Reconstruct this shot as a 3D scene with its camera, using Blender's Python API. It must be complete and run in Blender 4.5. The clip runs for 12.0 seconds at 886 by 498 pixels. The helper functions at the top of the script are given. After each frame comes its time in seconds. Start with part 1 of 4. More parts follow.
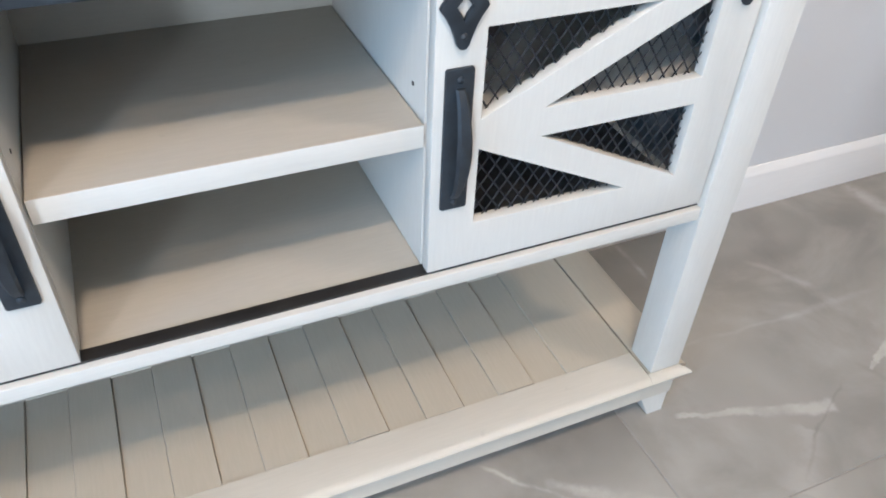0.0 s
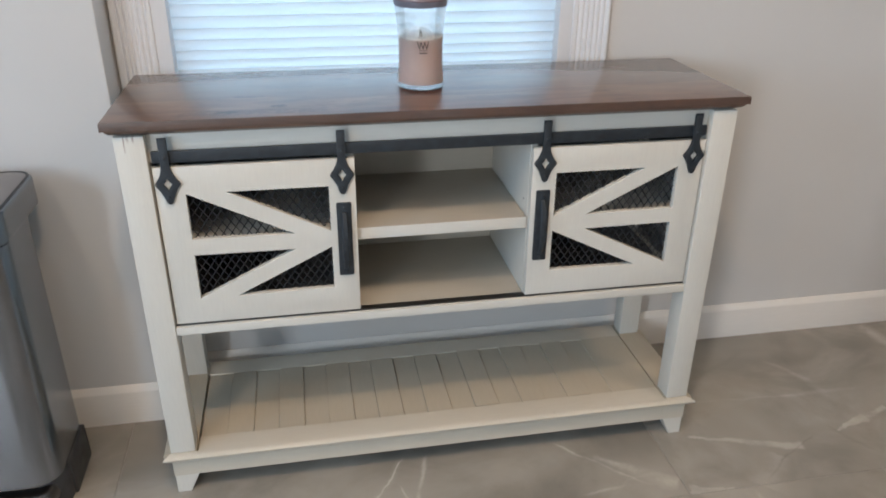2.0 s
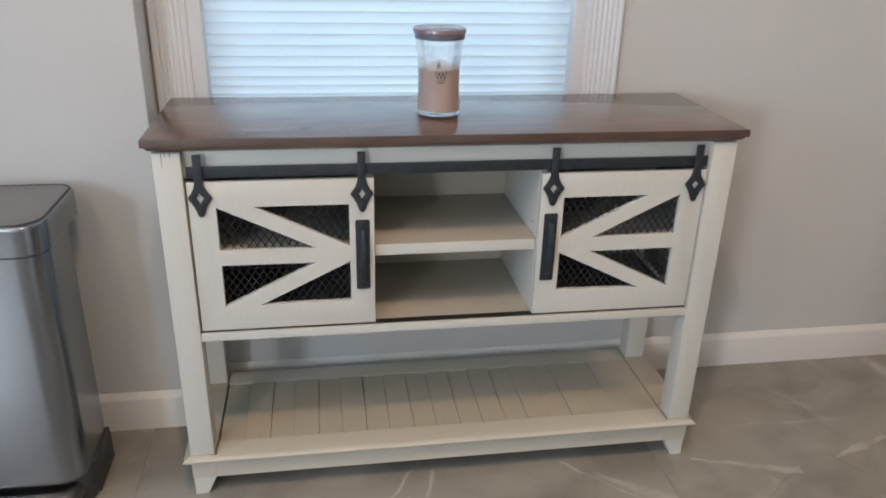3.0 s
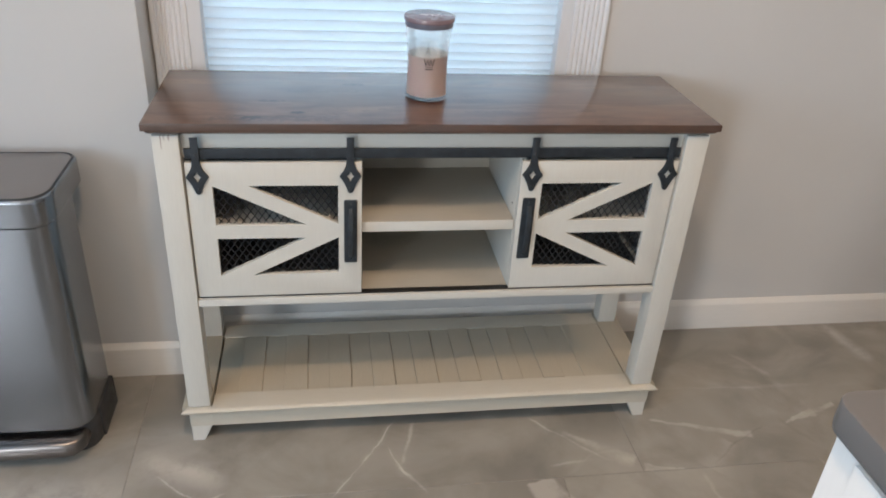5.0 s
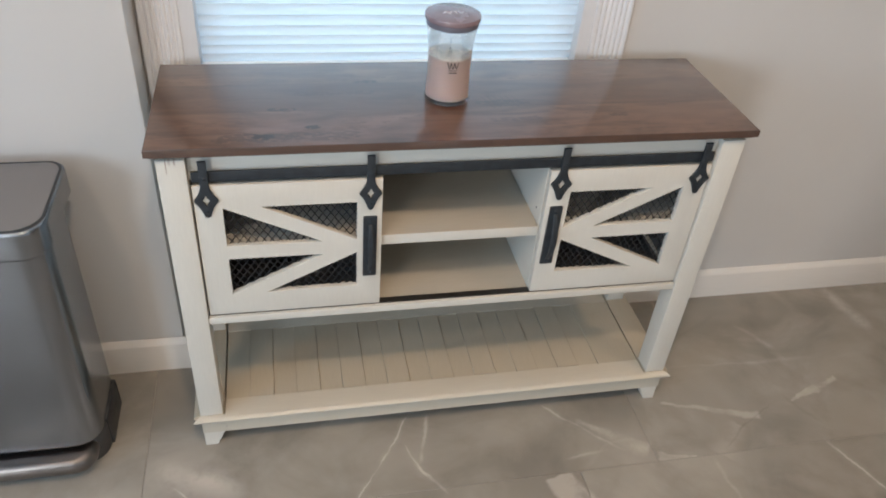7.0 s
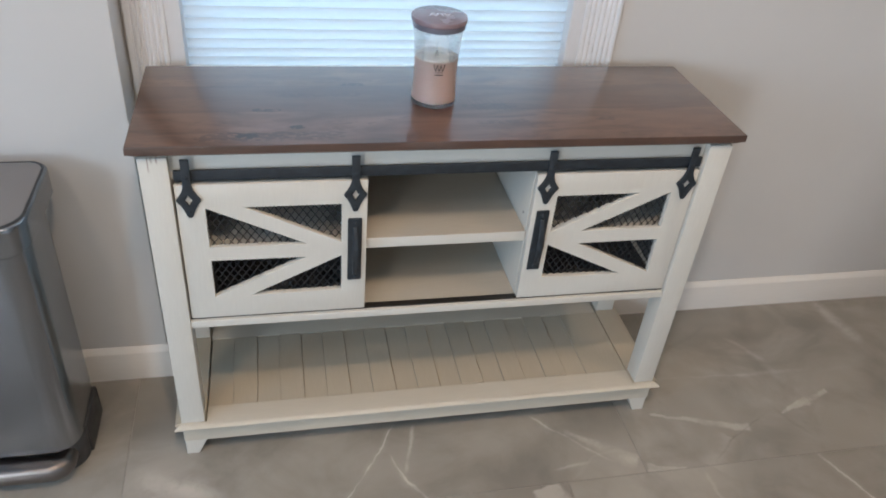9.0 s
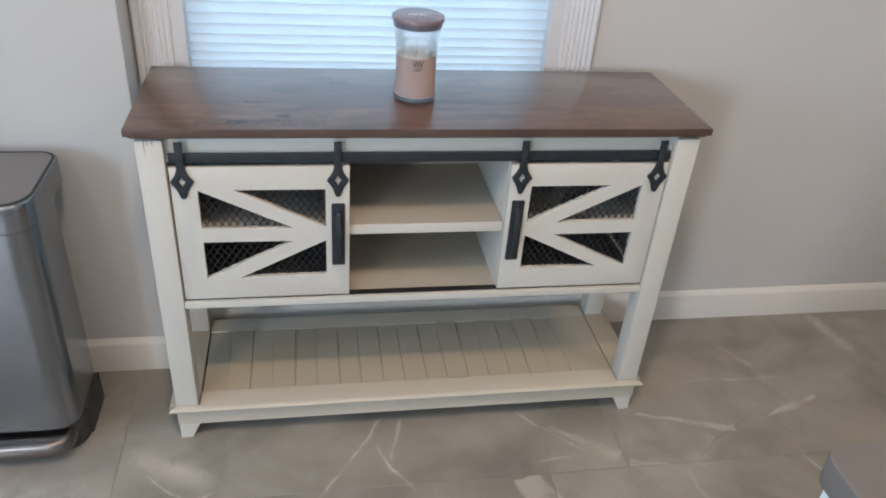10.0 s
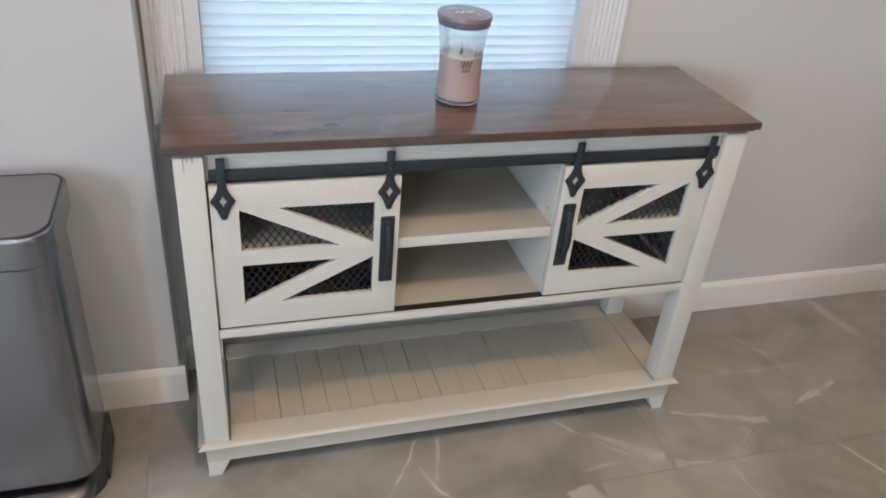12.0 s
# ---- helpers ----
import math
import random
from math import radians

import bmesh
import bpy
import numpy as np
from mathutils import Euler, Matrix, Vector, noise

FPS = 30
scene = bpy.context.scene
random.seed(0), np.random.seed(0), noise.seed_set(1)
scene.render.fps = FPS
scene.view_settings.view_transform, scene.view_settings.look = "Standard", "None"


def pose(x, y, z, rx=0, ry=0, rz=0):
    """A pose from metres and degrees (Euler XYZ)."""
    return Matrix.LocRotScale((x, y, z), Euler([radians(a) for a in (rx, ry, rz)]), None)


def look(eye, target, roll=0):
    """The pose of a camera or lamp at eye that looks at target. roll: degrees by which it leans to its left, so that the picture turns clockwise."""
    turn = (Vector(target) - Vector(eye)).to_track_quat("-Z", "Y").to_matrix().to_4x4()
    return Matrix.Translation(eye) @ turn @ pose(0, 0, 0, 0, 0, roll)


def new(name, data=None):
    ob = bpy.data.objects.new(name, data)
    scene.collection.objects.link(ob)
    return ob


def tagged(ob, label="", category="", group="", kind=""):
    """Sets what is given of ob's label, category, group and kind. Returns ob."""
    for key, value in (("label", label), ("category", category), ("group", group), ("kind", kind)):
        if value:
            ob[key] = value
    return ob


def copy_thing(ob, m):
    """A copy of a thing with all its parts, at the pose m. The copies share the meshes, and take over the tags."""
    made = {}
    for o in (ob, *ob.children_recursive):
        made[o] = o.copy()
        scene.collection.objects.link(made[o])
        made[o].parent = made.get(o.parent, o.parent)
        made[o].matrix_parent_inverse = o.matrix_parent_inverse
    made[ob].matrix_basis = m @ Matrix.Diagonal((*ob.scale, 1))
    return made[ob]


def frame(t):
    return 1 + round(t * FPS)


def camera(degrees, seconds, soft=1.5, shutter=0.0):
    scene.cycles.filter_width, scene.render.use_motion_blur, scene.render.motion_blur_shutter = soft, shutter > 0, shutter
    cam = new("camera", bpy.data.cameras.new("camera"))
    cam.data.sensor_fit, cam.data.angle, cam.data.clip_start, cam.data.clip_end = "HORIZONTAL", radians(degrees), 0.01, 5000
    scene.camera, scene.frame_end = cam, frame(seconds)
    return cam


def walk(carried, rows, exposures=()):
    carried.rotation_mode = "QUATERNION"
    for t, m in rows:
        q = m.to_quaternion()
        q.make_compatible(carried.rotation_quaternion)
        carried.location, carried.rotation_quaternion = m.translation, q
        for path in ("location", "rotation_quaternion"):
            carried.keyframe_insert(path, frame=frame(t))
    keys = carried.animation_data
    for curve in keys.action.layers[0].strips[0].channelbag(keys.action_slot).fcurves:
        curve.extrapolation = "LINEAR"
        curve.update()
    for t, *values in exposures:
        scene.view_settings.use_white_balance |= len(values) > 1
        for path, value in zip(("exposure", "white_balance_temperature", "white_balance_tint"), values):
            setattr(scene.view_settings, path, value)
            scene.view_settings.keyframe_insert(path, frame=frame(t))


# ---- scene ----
cam = camera(60.1, 12.0, soft=1.9)
PATH = [
    (0, (-0.073, -0.537, 0.962), (0.58, 0.848, -0.324), 2.9),
    (0.5, (-0.216, -0.802, 1.117), (0.351, 0.689, -0.089), 1.8),
    (1, (-0.331, -1.036, 1.2), (0.156, 0.571, 0.114), 1.3),
    (1.5, (-0.309, -1.215, 1.23), (0.083, 0.493, 0.266), 0.5),
    (2, (-0.262, -1.33, 1.208), (0.076, 0.436, 0.332), 0.6),
    (2.5, (-0.264, -1.387, 1.209), (0.049, 0.413, 0.395), 1.0),
    (3, (-0.269, -1.421, 1.216), (0.031, 0.389, 0.418), 1.5),
    (3.2, (-0.267, -1.428, 1.224), (0.029, 0.38, 0.422), 1.5),
    (4.8, (-0.25, -1.451, 1.354), (0.054, 0.274, 0.387), 3.5),
    (5, (-0.25, -1.459, 1.376), (0.052, 0.255, 0.391), 3.7),
    (5.5, (-0.251, -1.416, 1.455), (0.05, 0.241, 0.377), 4.1),
    (6, (-0.271, -1.333, 1.532), (0.046, 0.276, 0.386), 4.3),
    (6.5, (-0.326, -1.247, 1.551), (0.03, 0.313, 0.351), 4.9),
    (7, (-0.36, -1.224, 1.546), (0.035, 0.31, 0.324), 5.4),
    (7.5, (-0.364, -1.224, 1.548), (0.059, 0.305, 0.331), 5.8),
    (7.7, (-0.366, -1.21, 1.56), (0.071, 0.307, 0.332), 6.2),
    (9.3, (-0.318, -1.268, 1.483), (0.074, 0.328, 0.343), 5.6),
    (9.5, (-0.296, -1.312, 1.468), (0.073, 0.306, 0.351), 5.1),
    (10, (-0.252, -1.404, 1.448), (0.084, 0.253, 0.38), 4.6),
    (10.5, (-0.242, -1.436, 1.435), (0.084, 0.24, 0.393), 4.3),
    (11, (-0.253, -1.429, 1.414), (0.1, 0.246, 0.379), 4.3),
    (11.5, (-0.348, -1.354, 1.399), (0.086, 0.3, 0.36), 4.7),
    (12, (-0.506, -1.254, 1.407), (0.037, 0.351, 0.345), 5.5),
]
EXPOSURES = [(0.0, 0.99, 5560, 7.5), (0.5, 0.84, 5450, 7.0), (1.0, 0.6, 5960, 8.5), (1.5, 0.4, 6080, 8.5), (2.0, 0.25, 6360, 8.5), (3.0, 0.08, 6510, 9.5), (5.0, 0.19, 6560, 9.5), (7.0, 0.26, 6610, 9.0), (7.7, 0.24, 6400, 8.6), (9.5, 0.19, 6260, 9.0), (10.5, 0.16, 6210, 9.0), (11.0, 0.1, 6410, 9.5), (12.0, 0.19, 6410, 10.5)]
walk(cam, [(t, look(eye, target, roll)) for t, eye, target, roll in PATH], EXPOSURES)

# ---- light of the place ----
world = bpy.data.worlds.new("daylight")
scene.world = world
world.use_nodes = True
wn = world.node_tree.nodes
sky = wn.new("ShaderNodeTexSky")
sky.sky_type = "NISHITA"
sky.sun_disc = False
sky.sun_elevation, sky.sun_rotation = radians(38), radians(200)
world.node_tree.links.new(sky.outputs[0], wn["Background"].inputs[0])
wn["Background"].inputs[1].default_value = 0.06


def area_lamp(name, place, target, watts, size, size_y=0.0, color=(1, 1, 1), shape="RECTANGLE", spread=180):
    data = bpy.data.lights.new(name, "AREA")
    data.shape, data.size, data.energy, data.color, data.spread = shape, size, watts, color, radians(spread)
    if size_y:
        data.size_y = size_y
    ob = new(name, data)
    ob.matrix_world = look(place, target)
    return ob


# room: window wall and its left return, floor level 0, ceiling 2.45
WALL_Y, RETURN_Y, RETURN_X = 0.405, 0.290, -0.640
ROOM_X0, ROOM_X1, ROOM_Y0, CEIL = -2.8, 4.2, -6.2, 2.45
WIN_X0, WIN_X1, WIN_Z0, WIN_Z1 = -0.522, 0.332, 0.79, 2.0
# two openings to daylight in the west wall: (y from, y to, z from, z to, watts, colour)
# The second is unseen and added, to tint the left wall cool.
WEST_OPENINGS = [(-5.10, -3.90, 0.95, 2.15, 120.0, (0.85, 0.90, 0.96)), (-2.20, -1.00, 0.95, 2.15, 27.0, (0.34, 0.66, 1.0))]

area_lamp("window_daylight", (-0.095, 1.30, 1.5), (-0.095, 0.42, 1.0), 11.0, 1.3, 0.9, (0.58, 0.80, 1.0))
for y0, y1, z0, z1, watts, tint in WEST_OPENINGS:
    area_lamp("west_daylight", (ROOM_X0 + 0.01, (y0 + y1) / 2, (z0 + z1) / 2), (ROOM_X1, (y0 + y1) / 2, (z0 + z1) / 2), watts, y1 - y0 - 0.1, z1 - z0 - 0.1, tint)
# The fourth is an unseen lamp, added as weak fill on upright faces.
DOWNLIGHTS = [(-0.25, -1.03, 16.0), (1.45, -0.85, 11.5), (-1.20, -1.50, 9.0), (0.30, -2.60, 3.0)]
for lx, ly, watts in DOWNLIGHTS:
    area_lamp("downlight_lamp", (lx, ly, CEIL - 0.012), (lx, ly, 0), watts, 0.11, 0, (1.0, 0.715, 0.49), "DISK", 180)


# ---- materials ----
class Mat:
    """A small builder of node materials."""

    def __init__(self, name, rough=0.5, metal=0.0, spec=0.5):
        self.m = bpy.data.materials.new(name)
        self.m.use_nodes = True
        self.n, self.l = self.m.node_tree.nodes, self.m.node_tree.links
        self.bsdf = self.n["Principled BSDF"]
        self.set("Roughness", rough).set("Metallic", metal).set("Specular IOR Level", spec)
        self.coords = None

    def set(self, key, value):
        if isinstance(value, bpy.types.NodeSocket):
            self.l.new(value, self.bsdf.inputs[key])
        else:
            self.bsdf.inputs[key].default_value = value
        return self

    def put(self, socket, value):
        if isinstance(value, bpy.types.NodeSocket):
            self.l.new(value, socket)
        else:
            socket.default_value = value

    def where(self):
        if self.coords is None:
            self.coords = self.n.new("ShaderNodeNewGeometry").outputs["Position"]
        return self.coords

    def scaled(self, scale, offset=(0, 0, 0)):
        node = self.n.new("ShaderNodeMapping")
        self.l.new(self.where(), node.inputs[0])
        self.put(node.inputs["Location"], offset)
        node.inputs["Scale"].default_value = scale
        return node.outputs[0]

    def noise(self, scale=(1, 1, 1), size=5.0, detail=4.0, rough=0.55, distort=0.0, offset=(0, 0, 0)):
        node = self.n.new("ShaderNodeTexNoise")
        self.l.new(self.scaled(scale, offset), node.inputs["Vector"])
        node.inputs["Scale"].default_value = size
        node.inputs["Detail"].default_value = detail
        node.inputs["Roughness"].default_value = rough
        node.inputs["Distortion"].default_value = distort
        return node.outputs["Fac"]

    def ramp(self, fac, lo, hi, a=0.0, b=1.0):
        node = self.n.new("ShaderNodeMapRange")
        node.interpolation_type = "SMOOTHSTEP"
        for i, v in enumerate((fac, lo, hi, a, b)):
            self.put(node.inputs[i], v)
        return node.outputs[0]

    def math(self, op, a, b=0.0):
        node = self.n.new("ShaderNodeMath")
        node.operation = op
        self.put(node.inputs[0], a)
        self.put(node.inputs[1], b)
        return node.outputs[0]

    def mix(self, fac, a, b, blend="MIX"):
        node = self.n.new("ShaderNodeMix")
        node.data_type, node.blend_type = "RGBA", blend
        self.put(node.inputs[0], fac)
        for i, v in ((6, a), (7, b)):
            self.put(node.inputs[i], v if isinstance(v, bpy.types.NodeSocket) else (*v, 1))
        return node.outputs[2]

    def color(self, value):
        return self.set("Base Color", value if isinstance(value, bpy.types.NodeSocket) else (*value, 1))

    def bump(self, height, strength=0.2, distance=0.001):
        node = self.n.new("ShaderNodeBump")
        node.inputs["Strength"].default_value = strength
        node.inputs["Distance"].default_value = distance
        self.l.new(height, node.inputs["Height"])
        self.l.new(node.outputs[0], self.bsdf.inputs["Normal"])
        return self

    def xyz(self, socket=None):
        node = self.n.new("ShaderNodeSeparateXYZ")
        self.l.new(socket or self.where(), node.inputs[0])
        return node.outputs

    def streak(self, a, b, width, wobble=0.0, fade=0.0):
        """1 on the line from a to b on the plane of x and y, falling to 0 at that width."""
        p = self.where()
        if wobble:
            wob = self.n.new("ShaderNodeTexNoise")
            self.l.new(self.where(), wob.inputs["Vector"])
            wob.inputs["Scale"].default_value = 11.0
            wob.inputs["Detail"].default_value = 9.0
            wob.inputs["Roughness"].default_value = 0.62
            sub = self.n.new("ShaderNodeVectorMath")
            sub.operation = "SUBTRACT"
            self.l.new(wob.outputs["Color"], sub.inputs[0])
            sub.inputs[1].default_value = (0.5, 0.5, 0.5)
            add = self.n.new("ShaderNodeVectorMath")
            add.operation = "MULTIPLY_ADD"
            self.l.new(sub.outputs[0], add.inputs[0])
            add.inputs[1].default_value = (wobble, wobble, 0)
            self.l.new(p, add.inputs[2])
            p = add.outputs[0]
        length = math.hypot(b[0] - a[0], b[1] - a[1])
        turn = math.atan2(b[1] - a[1], b[0] - a[0])
        node = self.n.new("ShaderNodeMapping")
        node.vector_type = "TEXTURE"
        self.l.new(p, node.inputs[0])
        node.inputs["Location"].default_value = ((a[0] + b[0]) / 2, (a[1] + b[1]) / 2, 0)
        node.inputs["Rotation"].default_value = (0, 0, turn)
        x, y, _ = self.xyz(node.outputs[0])
        along = self.math("MAXIMUM", self.math("SUBTRACT", self.math("ABSOLUTE", x), length / 2), 0.0)
        if fade:
            along = self.math("MULTIPLY", along, width / fade)
        far = self.math("SQRT", self.math("ADD", self.math("MULTIPLY", along, along), self.math("MULTIPLY", y, y)))
        return self.ramp(far, 0.0, width, 1.0, 0.0)


def wedge(m, a, b, w0, w1, soft):
    """1 on a band from a to b whose half width goes from w0 to w1, with ragged edges."""
    wob = m.n.new("ShaderNodeTexNoise")
    m.l.new(m.where(), wob.inputs["Vector"])
    wob.inputs["Scale"].default_value = 17.0
    wob.inputs["Detail"].default_value = 8.0
    wob.inputs["Roughness"].default_value = 0.65
    wob = m.math("MULTIPLY", m.math("SUBTRACT", wob.outputs["Fac"], 0.5), 0.034)
    node = m.n.new("ShaderNodeMapping")
    node.vector_type = "TEXTURE"
    m.l.new(m.where(), node.inputs[0])
    length = math.hypot(b[0] - a[0], b[1] - a[1])
    node.inputs["Location"].default_value = (a[0], a[1], 0)
    node.inputs["Rotation"].default_value = (0, 0, math.atan2(b[1] - a[1], b[0] - a[0]))
    x, y, _ = m.xyz(node.outputs[0])
    u = m.math("DIVIDE", m.math("ADD", x, wob), length)
    width = m.ramp(u, -0.2, 1.2, w0, w1)
    across = m.math("DIVIDE", m.math("ABSOLUTE", m.math("ADD", y, wob)), width)
    ends = m.math("MULTIPLY", m.ramp(u, 0.0, 0.06), m.ramp(u, 0.95, 1.0, 1.0, 0.0))
    return m.math("MULTIPLY", m.ramp(across, 1.0 - soft, 1.0, 1.0, 0.0), ends)


def wall_paint(name, base):
    m = Mat(name, 0.62, 0, 0.35)
    tone = m.noise(size=1.3, detail=3)
    col = m.mix(m.ramp(tone, 0.3, 0.7), tuple(c * 0.97 for c in base), tuple(c * 1.03 for c in base))
    m.color(col)
    m.bump(m.noise(size=420, detail=2), 0.12, 0.0006)
    m.set("Roughness", m.ramp(m.noise(size=9), 0.3, 0.7, 0.55, 0.7))
    return m.m


def satin_paint(name, base, grain=(60, 60, 4), rough=0.38, depth=0.16, wear=0.05, marks=()):
    """Painted board with a faint brushed wood grain along one axis."""
    m = Mat(name, rough, 0, 0.45)
    g = m.noise(grain, 6.0, 5, 0.62, 0.4)
    stain = m.noise(size=3.1, detail=5, rough=0.6)
    a = m.mix(m.ramp(g, 0.3, 0.75), tuple(c * (1 - wear) for c in base), base)
    b = m.mix(m.ramp(stain, 0.56, 0.8, 0.0, 0.30), a, tuple(c * k for c, k in zip(base, (0.90, 0.87, 0.80))))
    scuff = m.ramp(m.noise((9, 9, 30), 5.0, 3, 0.5), 0.70, 0.78, 0.0, 0.18)
    col = m.mix(scuff, b, tuple(c * 0.6 for c in base))
    if marks:
        x, _, z = m.xyz()
        drip = m.noise((60, 60, 40), 6.0, 3)
        for mx, z0, z1, w, k in marks:
            run = m.math("MULTIPLY", m.ramp(z, z0, z0 + 0.012), m.ramp(z, z1, z1 + 0.002, 1.0, 0.0))
            thin = m.ramp(m.math("ABSOLUTE", m.math("SUBTRACT", x, mx)), w * 0.4, w, 1.0, 0.0)
            dab = m.math("MULTIPLY", m.math("MULTIPLY", run, thin), m.ramp(drip, 0.35, 0.55, 0.3, k))
            col = m.mix(dab, col, (0.16, 0.085, 0.060))
    m.color(col)
    m.bump(g, depth, 0.0006)
    m.set("Roughness", m.ramp(stain, 0.3, 0.75, rough - 0.05, rough + 0.10))
    return m.m


def plain(name, base, rough=0.5, metal=0.0, vary=0.12, size=30.0, bump=0.08, spec=0.5):
    m = Mat(name, rough, metal, spec)
    n = m.noise(size=size, detail=5)
    m.color(m.mix(m.ramp(n, 0.3, 0.7), tuple(c * (1 - vary) for c in base), tuple(min(1, c * (1 + vary)) for c in base)))
    m.set("Roughness", m.ramp(m.noise(size=size * 0.4), 0.3, 0.7, max(0.02, rough - 0.07), min(1, rough + 0.07)))
    if bump:
        m.bump(m.noise(size=size * 9, detail=2), bump, 0.0004)
    return m.m


def walnut_laminate():
    """Dark reclaimed-look boards printed along x, with knots, under a satin lacquer."""
    m = Mat("walnut_laminate", 0.33, 0, 0.5)
    x, y, z = m.xyz()
    wav = m.math("MULTIPLY", m.math("SUBTRACT", m.noise((1.5, 1, 1), 3.0), 0.5), 0.006)
    yy = m.math("ADD", y, wav)
    fine = m.noise((2.2, 40, 40), 5.0, 4, 0.5, 0.6)
    broad = m.noise((1.1, 5.5, 5.5), 3.0, 5, 0.6, 1.6)
    cloud = m.noise((1.6, 3, 3), 3.6, 4, 0.55, 0.6, (3, 1, 0))
    col = m.mix(m.ramp(broad, 0.32, 0.68), (0.060, 0.029, 0.018), (0.132, 0.066, 0.041))
    col = m.mix(m.ramp(fine, 0.35, 0.75, 0.0, 0.22), col, (0.058, 0.027, 0.018))
    col = m.mix(m.ramp(cloud, 0.5, 0.75, 0.0, 0.55), col, (0.200, 0.108, 0.070))
    fleck = m.math("MULTIPLY", m.ramp(m.noise((10, 26, 26), 4.0, 4, 0.6), 0.56, 0.66), m.ramp(cloud, 0.42, 0.62, 0.0, 0.6))
    col = m.mix(fleck, col, (0.045, 0.022, 0.016))
    # the middle board is darker, the front one warmer
    mid = m.math("MULTIPLY", m.ramp(yy, 0.1315, 0.1335), m.ramp(yy, 0.246, 0.248, 1.0, 0.0))
    col = m.mix(m.math("MULTIPLY", mid, 0.42), col, (0.052, 0.025, 0.018))
    for edge in (0.1325, 0.247):
        near = m.ramp(m.math("ABSOLUTE", m.math("SUBTRACT", y, edge)), 0.0, 0.0016, 0.5, 0.0)
        col = m.mix(near, col, (0.022, 0.010, 0.007))
    # knots and worn dark flecks
    halo = m.math("MULTIPLY", m.streak((-0.44, 0.05), (-0.22, 0.05), 0.055, 0.08, 0.1), m.ramp(m.noise((3, 8, 8), 4.0, 3), 0.35, 0.6))
    col = m.mix(m.math("MULTIPLY", halo, 0.6), col, (0.185, 0.105, 0.075))
    knotty = m.ramp(m.noise((18, 34, 34), 4.0, 2, 0.5), 0.38, 0.56, 0.10, 1.0)
    for a, b, w, k in (((-0.309, 0.066), (-0.296, 0.066), 0.011, 0.9), ((-0.378, 0.137), (-0.342, 0.138), 0.010, 0.8),
                       ((-0.403, 0.034), (-0.385, 0.034), 0.013, 0.9), ((-0.46, 0.030), (-0.23, 0.036), 0.024, 0.5),
                       ((-0.200, 0.255), (-0.168, 0.255), 0.012, 0.8), ((-0.32, 0.20), (-0.18, 0.205), 0.012, 0.4),
                       ((0.05, 0.150), (0.13, 0.150), 0.018, 0.45), ((0.06, 0.075), (0.14, 0.075), 0.014, 0.3),
                       ((0.31, 0.085), (0.335, 0.085), 0.010, 0.5), ((0.17, 0.343), (0.20, 0.345), 0.012, 0.9)):
        s = m.math("MULTIPLY", m.streak(a, b, w, 0.035, w * 1.4), knotty)
        col = m.mix(m.math("MULTIPLY", m.ramp(s, 0.08, 0.4), k), col, (0.014, 0.008, 0.008))
    # short saw marks across the grain
    for k in range(6):
        s = m.streak((0.052 + 0.013 * k, 0.172), (0.066 + 0.013 * k, 0.128 + 0.004 * (k % 3)), 0.0028, 0.008, 0.012)
        col = m.mix(m.math("MULTIPLY", s, 0.5), col, (0.030, 0.016, 0.013))
    # front and end edge faces are mixed darker
    edge = m.math("MAXIMUM", m.ramp(y, 0.0012, 0.0028, 1.0, 0.0), m.ramp(m.math("ABSOLUTE", x), 0.5972, 0.5988))
    col = m.mix(m.math("MULTIPLY", edge, 0.55), col, (0.042, 0.025, 0.020))
    m.color(col)
    m.set("Roughness", m.ramp(cloud, 0.3, 0.7, 0.34, 0.40))
    m.set("Coat Weight", 1.0).set("Coat Roughness", 0.15)
    m.bump(fine, 0.03, 0.0003)
    return m.m


VEINS_AND_LIGHT_POOL = [((-0.102, 0.016), (-0.167, -0.091), 0.0045, 0.7), ((-0.167, -0.091), (-0.232, -0.178), 0.0045, 0.8),
         ((-0.043, 0.011), (-0.072, -0.085), 0.010, 0.5), ((-0.101, -0.074), (-0.080, -0.126), 0.0055, 0.85),
         ((-0.080, -0.126), (-0.045, -0.178), 0.008, 0.8), ((0.286, 0.010), (0.425, -0.133), 0.007, 0.6),
         ((-0.635, -0.112), (-0.572, -0.169), 0.0055, 0.75), ((-0.59, -0.200), (-0.515, -0.174), 0.008, 0.7),
         ((-0.66, -0.060), (-0.540, -0.110), 0.075, 0.50), ((-0.60, -0.075), (-0.560, -0.090), 0.030, 0.45),
         # The wide first entry below paints in the daylight pool on the floor.
         ((-1.00, -0.17), (-0.82, -0.18), 0.15, 0.65), ((0.693, 0.117), (0.932, 0.101), 0.008, 0.15),
         ((0.932, 0.101), (1.128, 0.103), 0.016, 0.14), ((0.970, 0.236), (1.020, 0.165), 0.016, 0.16),
         ((1.020, 0.165), (1.030, 0.083), 0.020, 0.12), ((1.349, 0.370), (1.380, 0.220), 0.045, 0.40),
         ((0.743, 0.368), (0.748, 0.304), 0.012, 0.6), ((0.661, -0.222), (0.669, -0.297), 0.012, 0.4),
         ((0.311, -0.141), (0.376, -0.137), 0.009, 0.4), ((0.998, -0.205), (1.050, -0.330), 0.008, 0.7),
         ((-0.30, -0.40), (0.05, -0.55), 0.012, 0.6)]
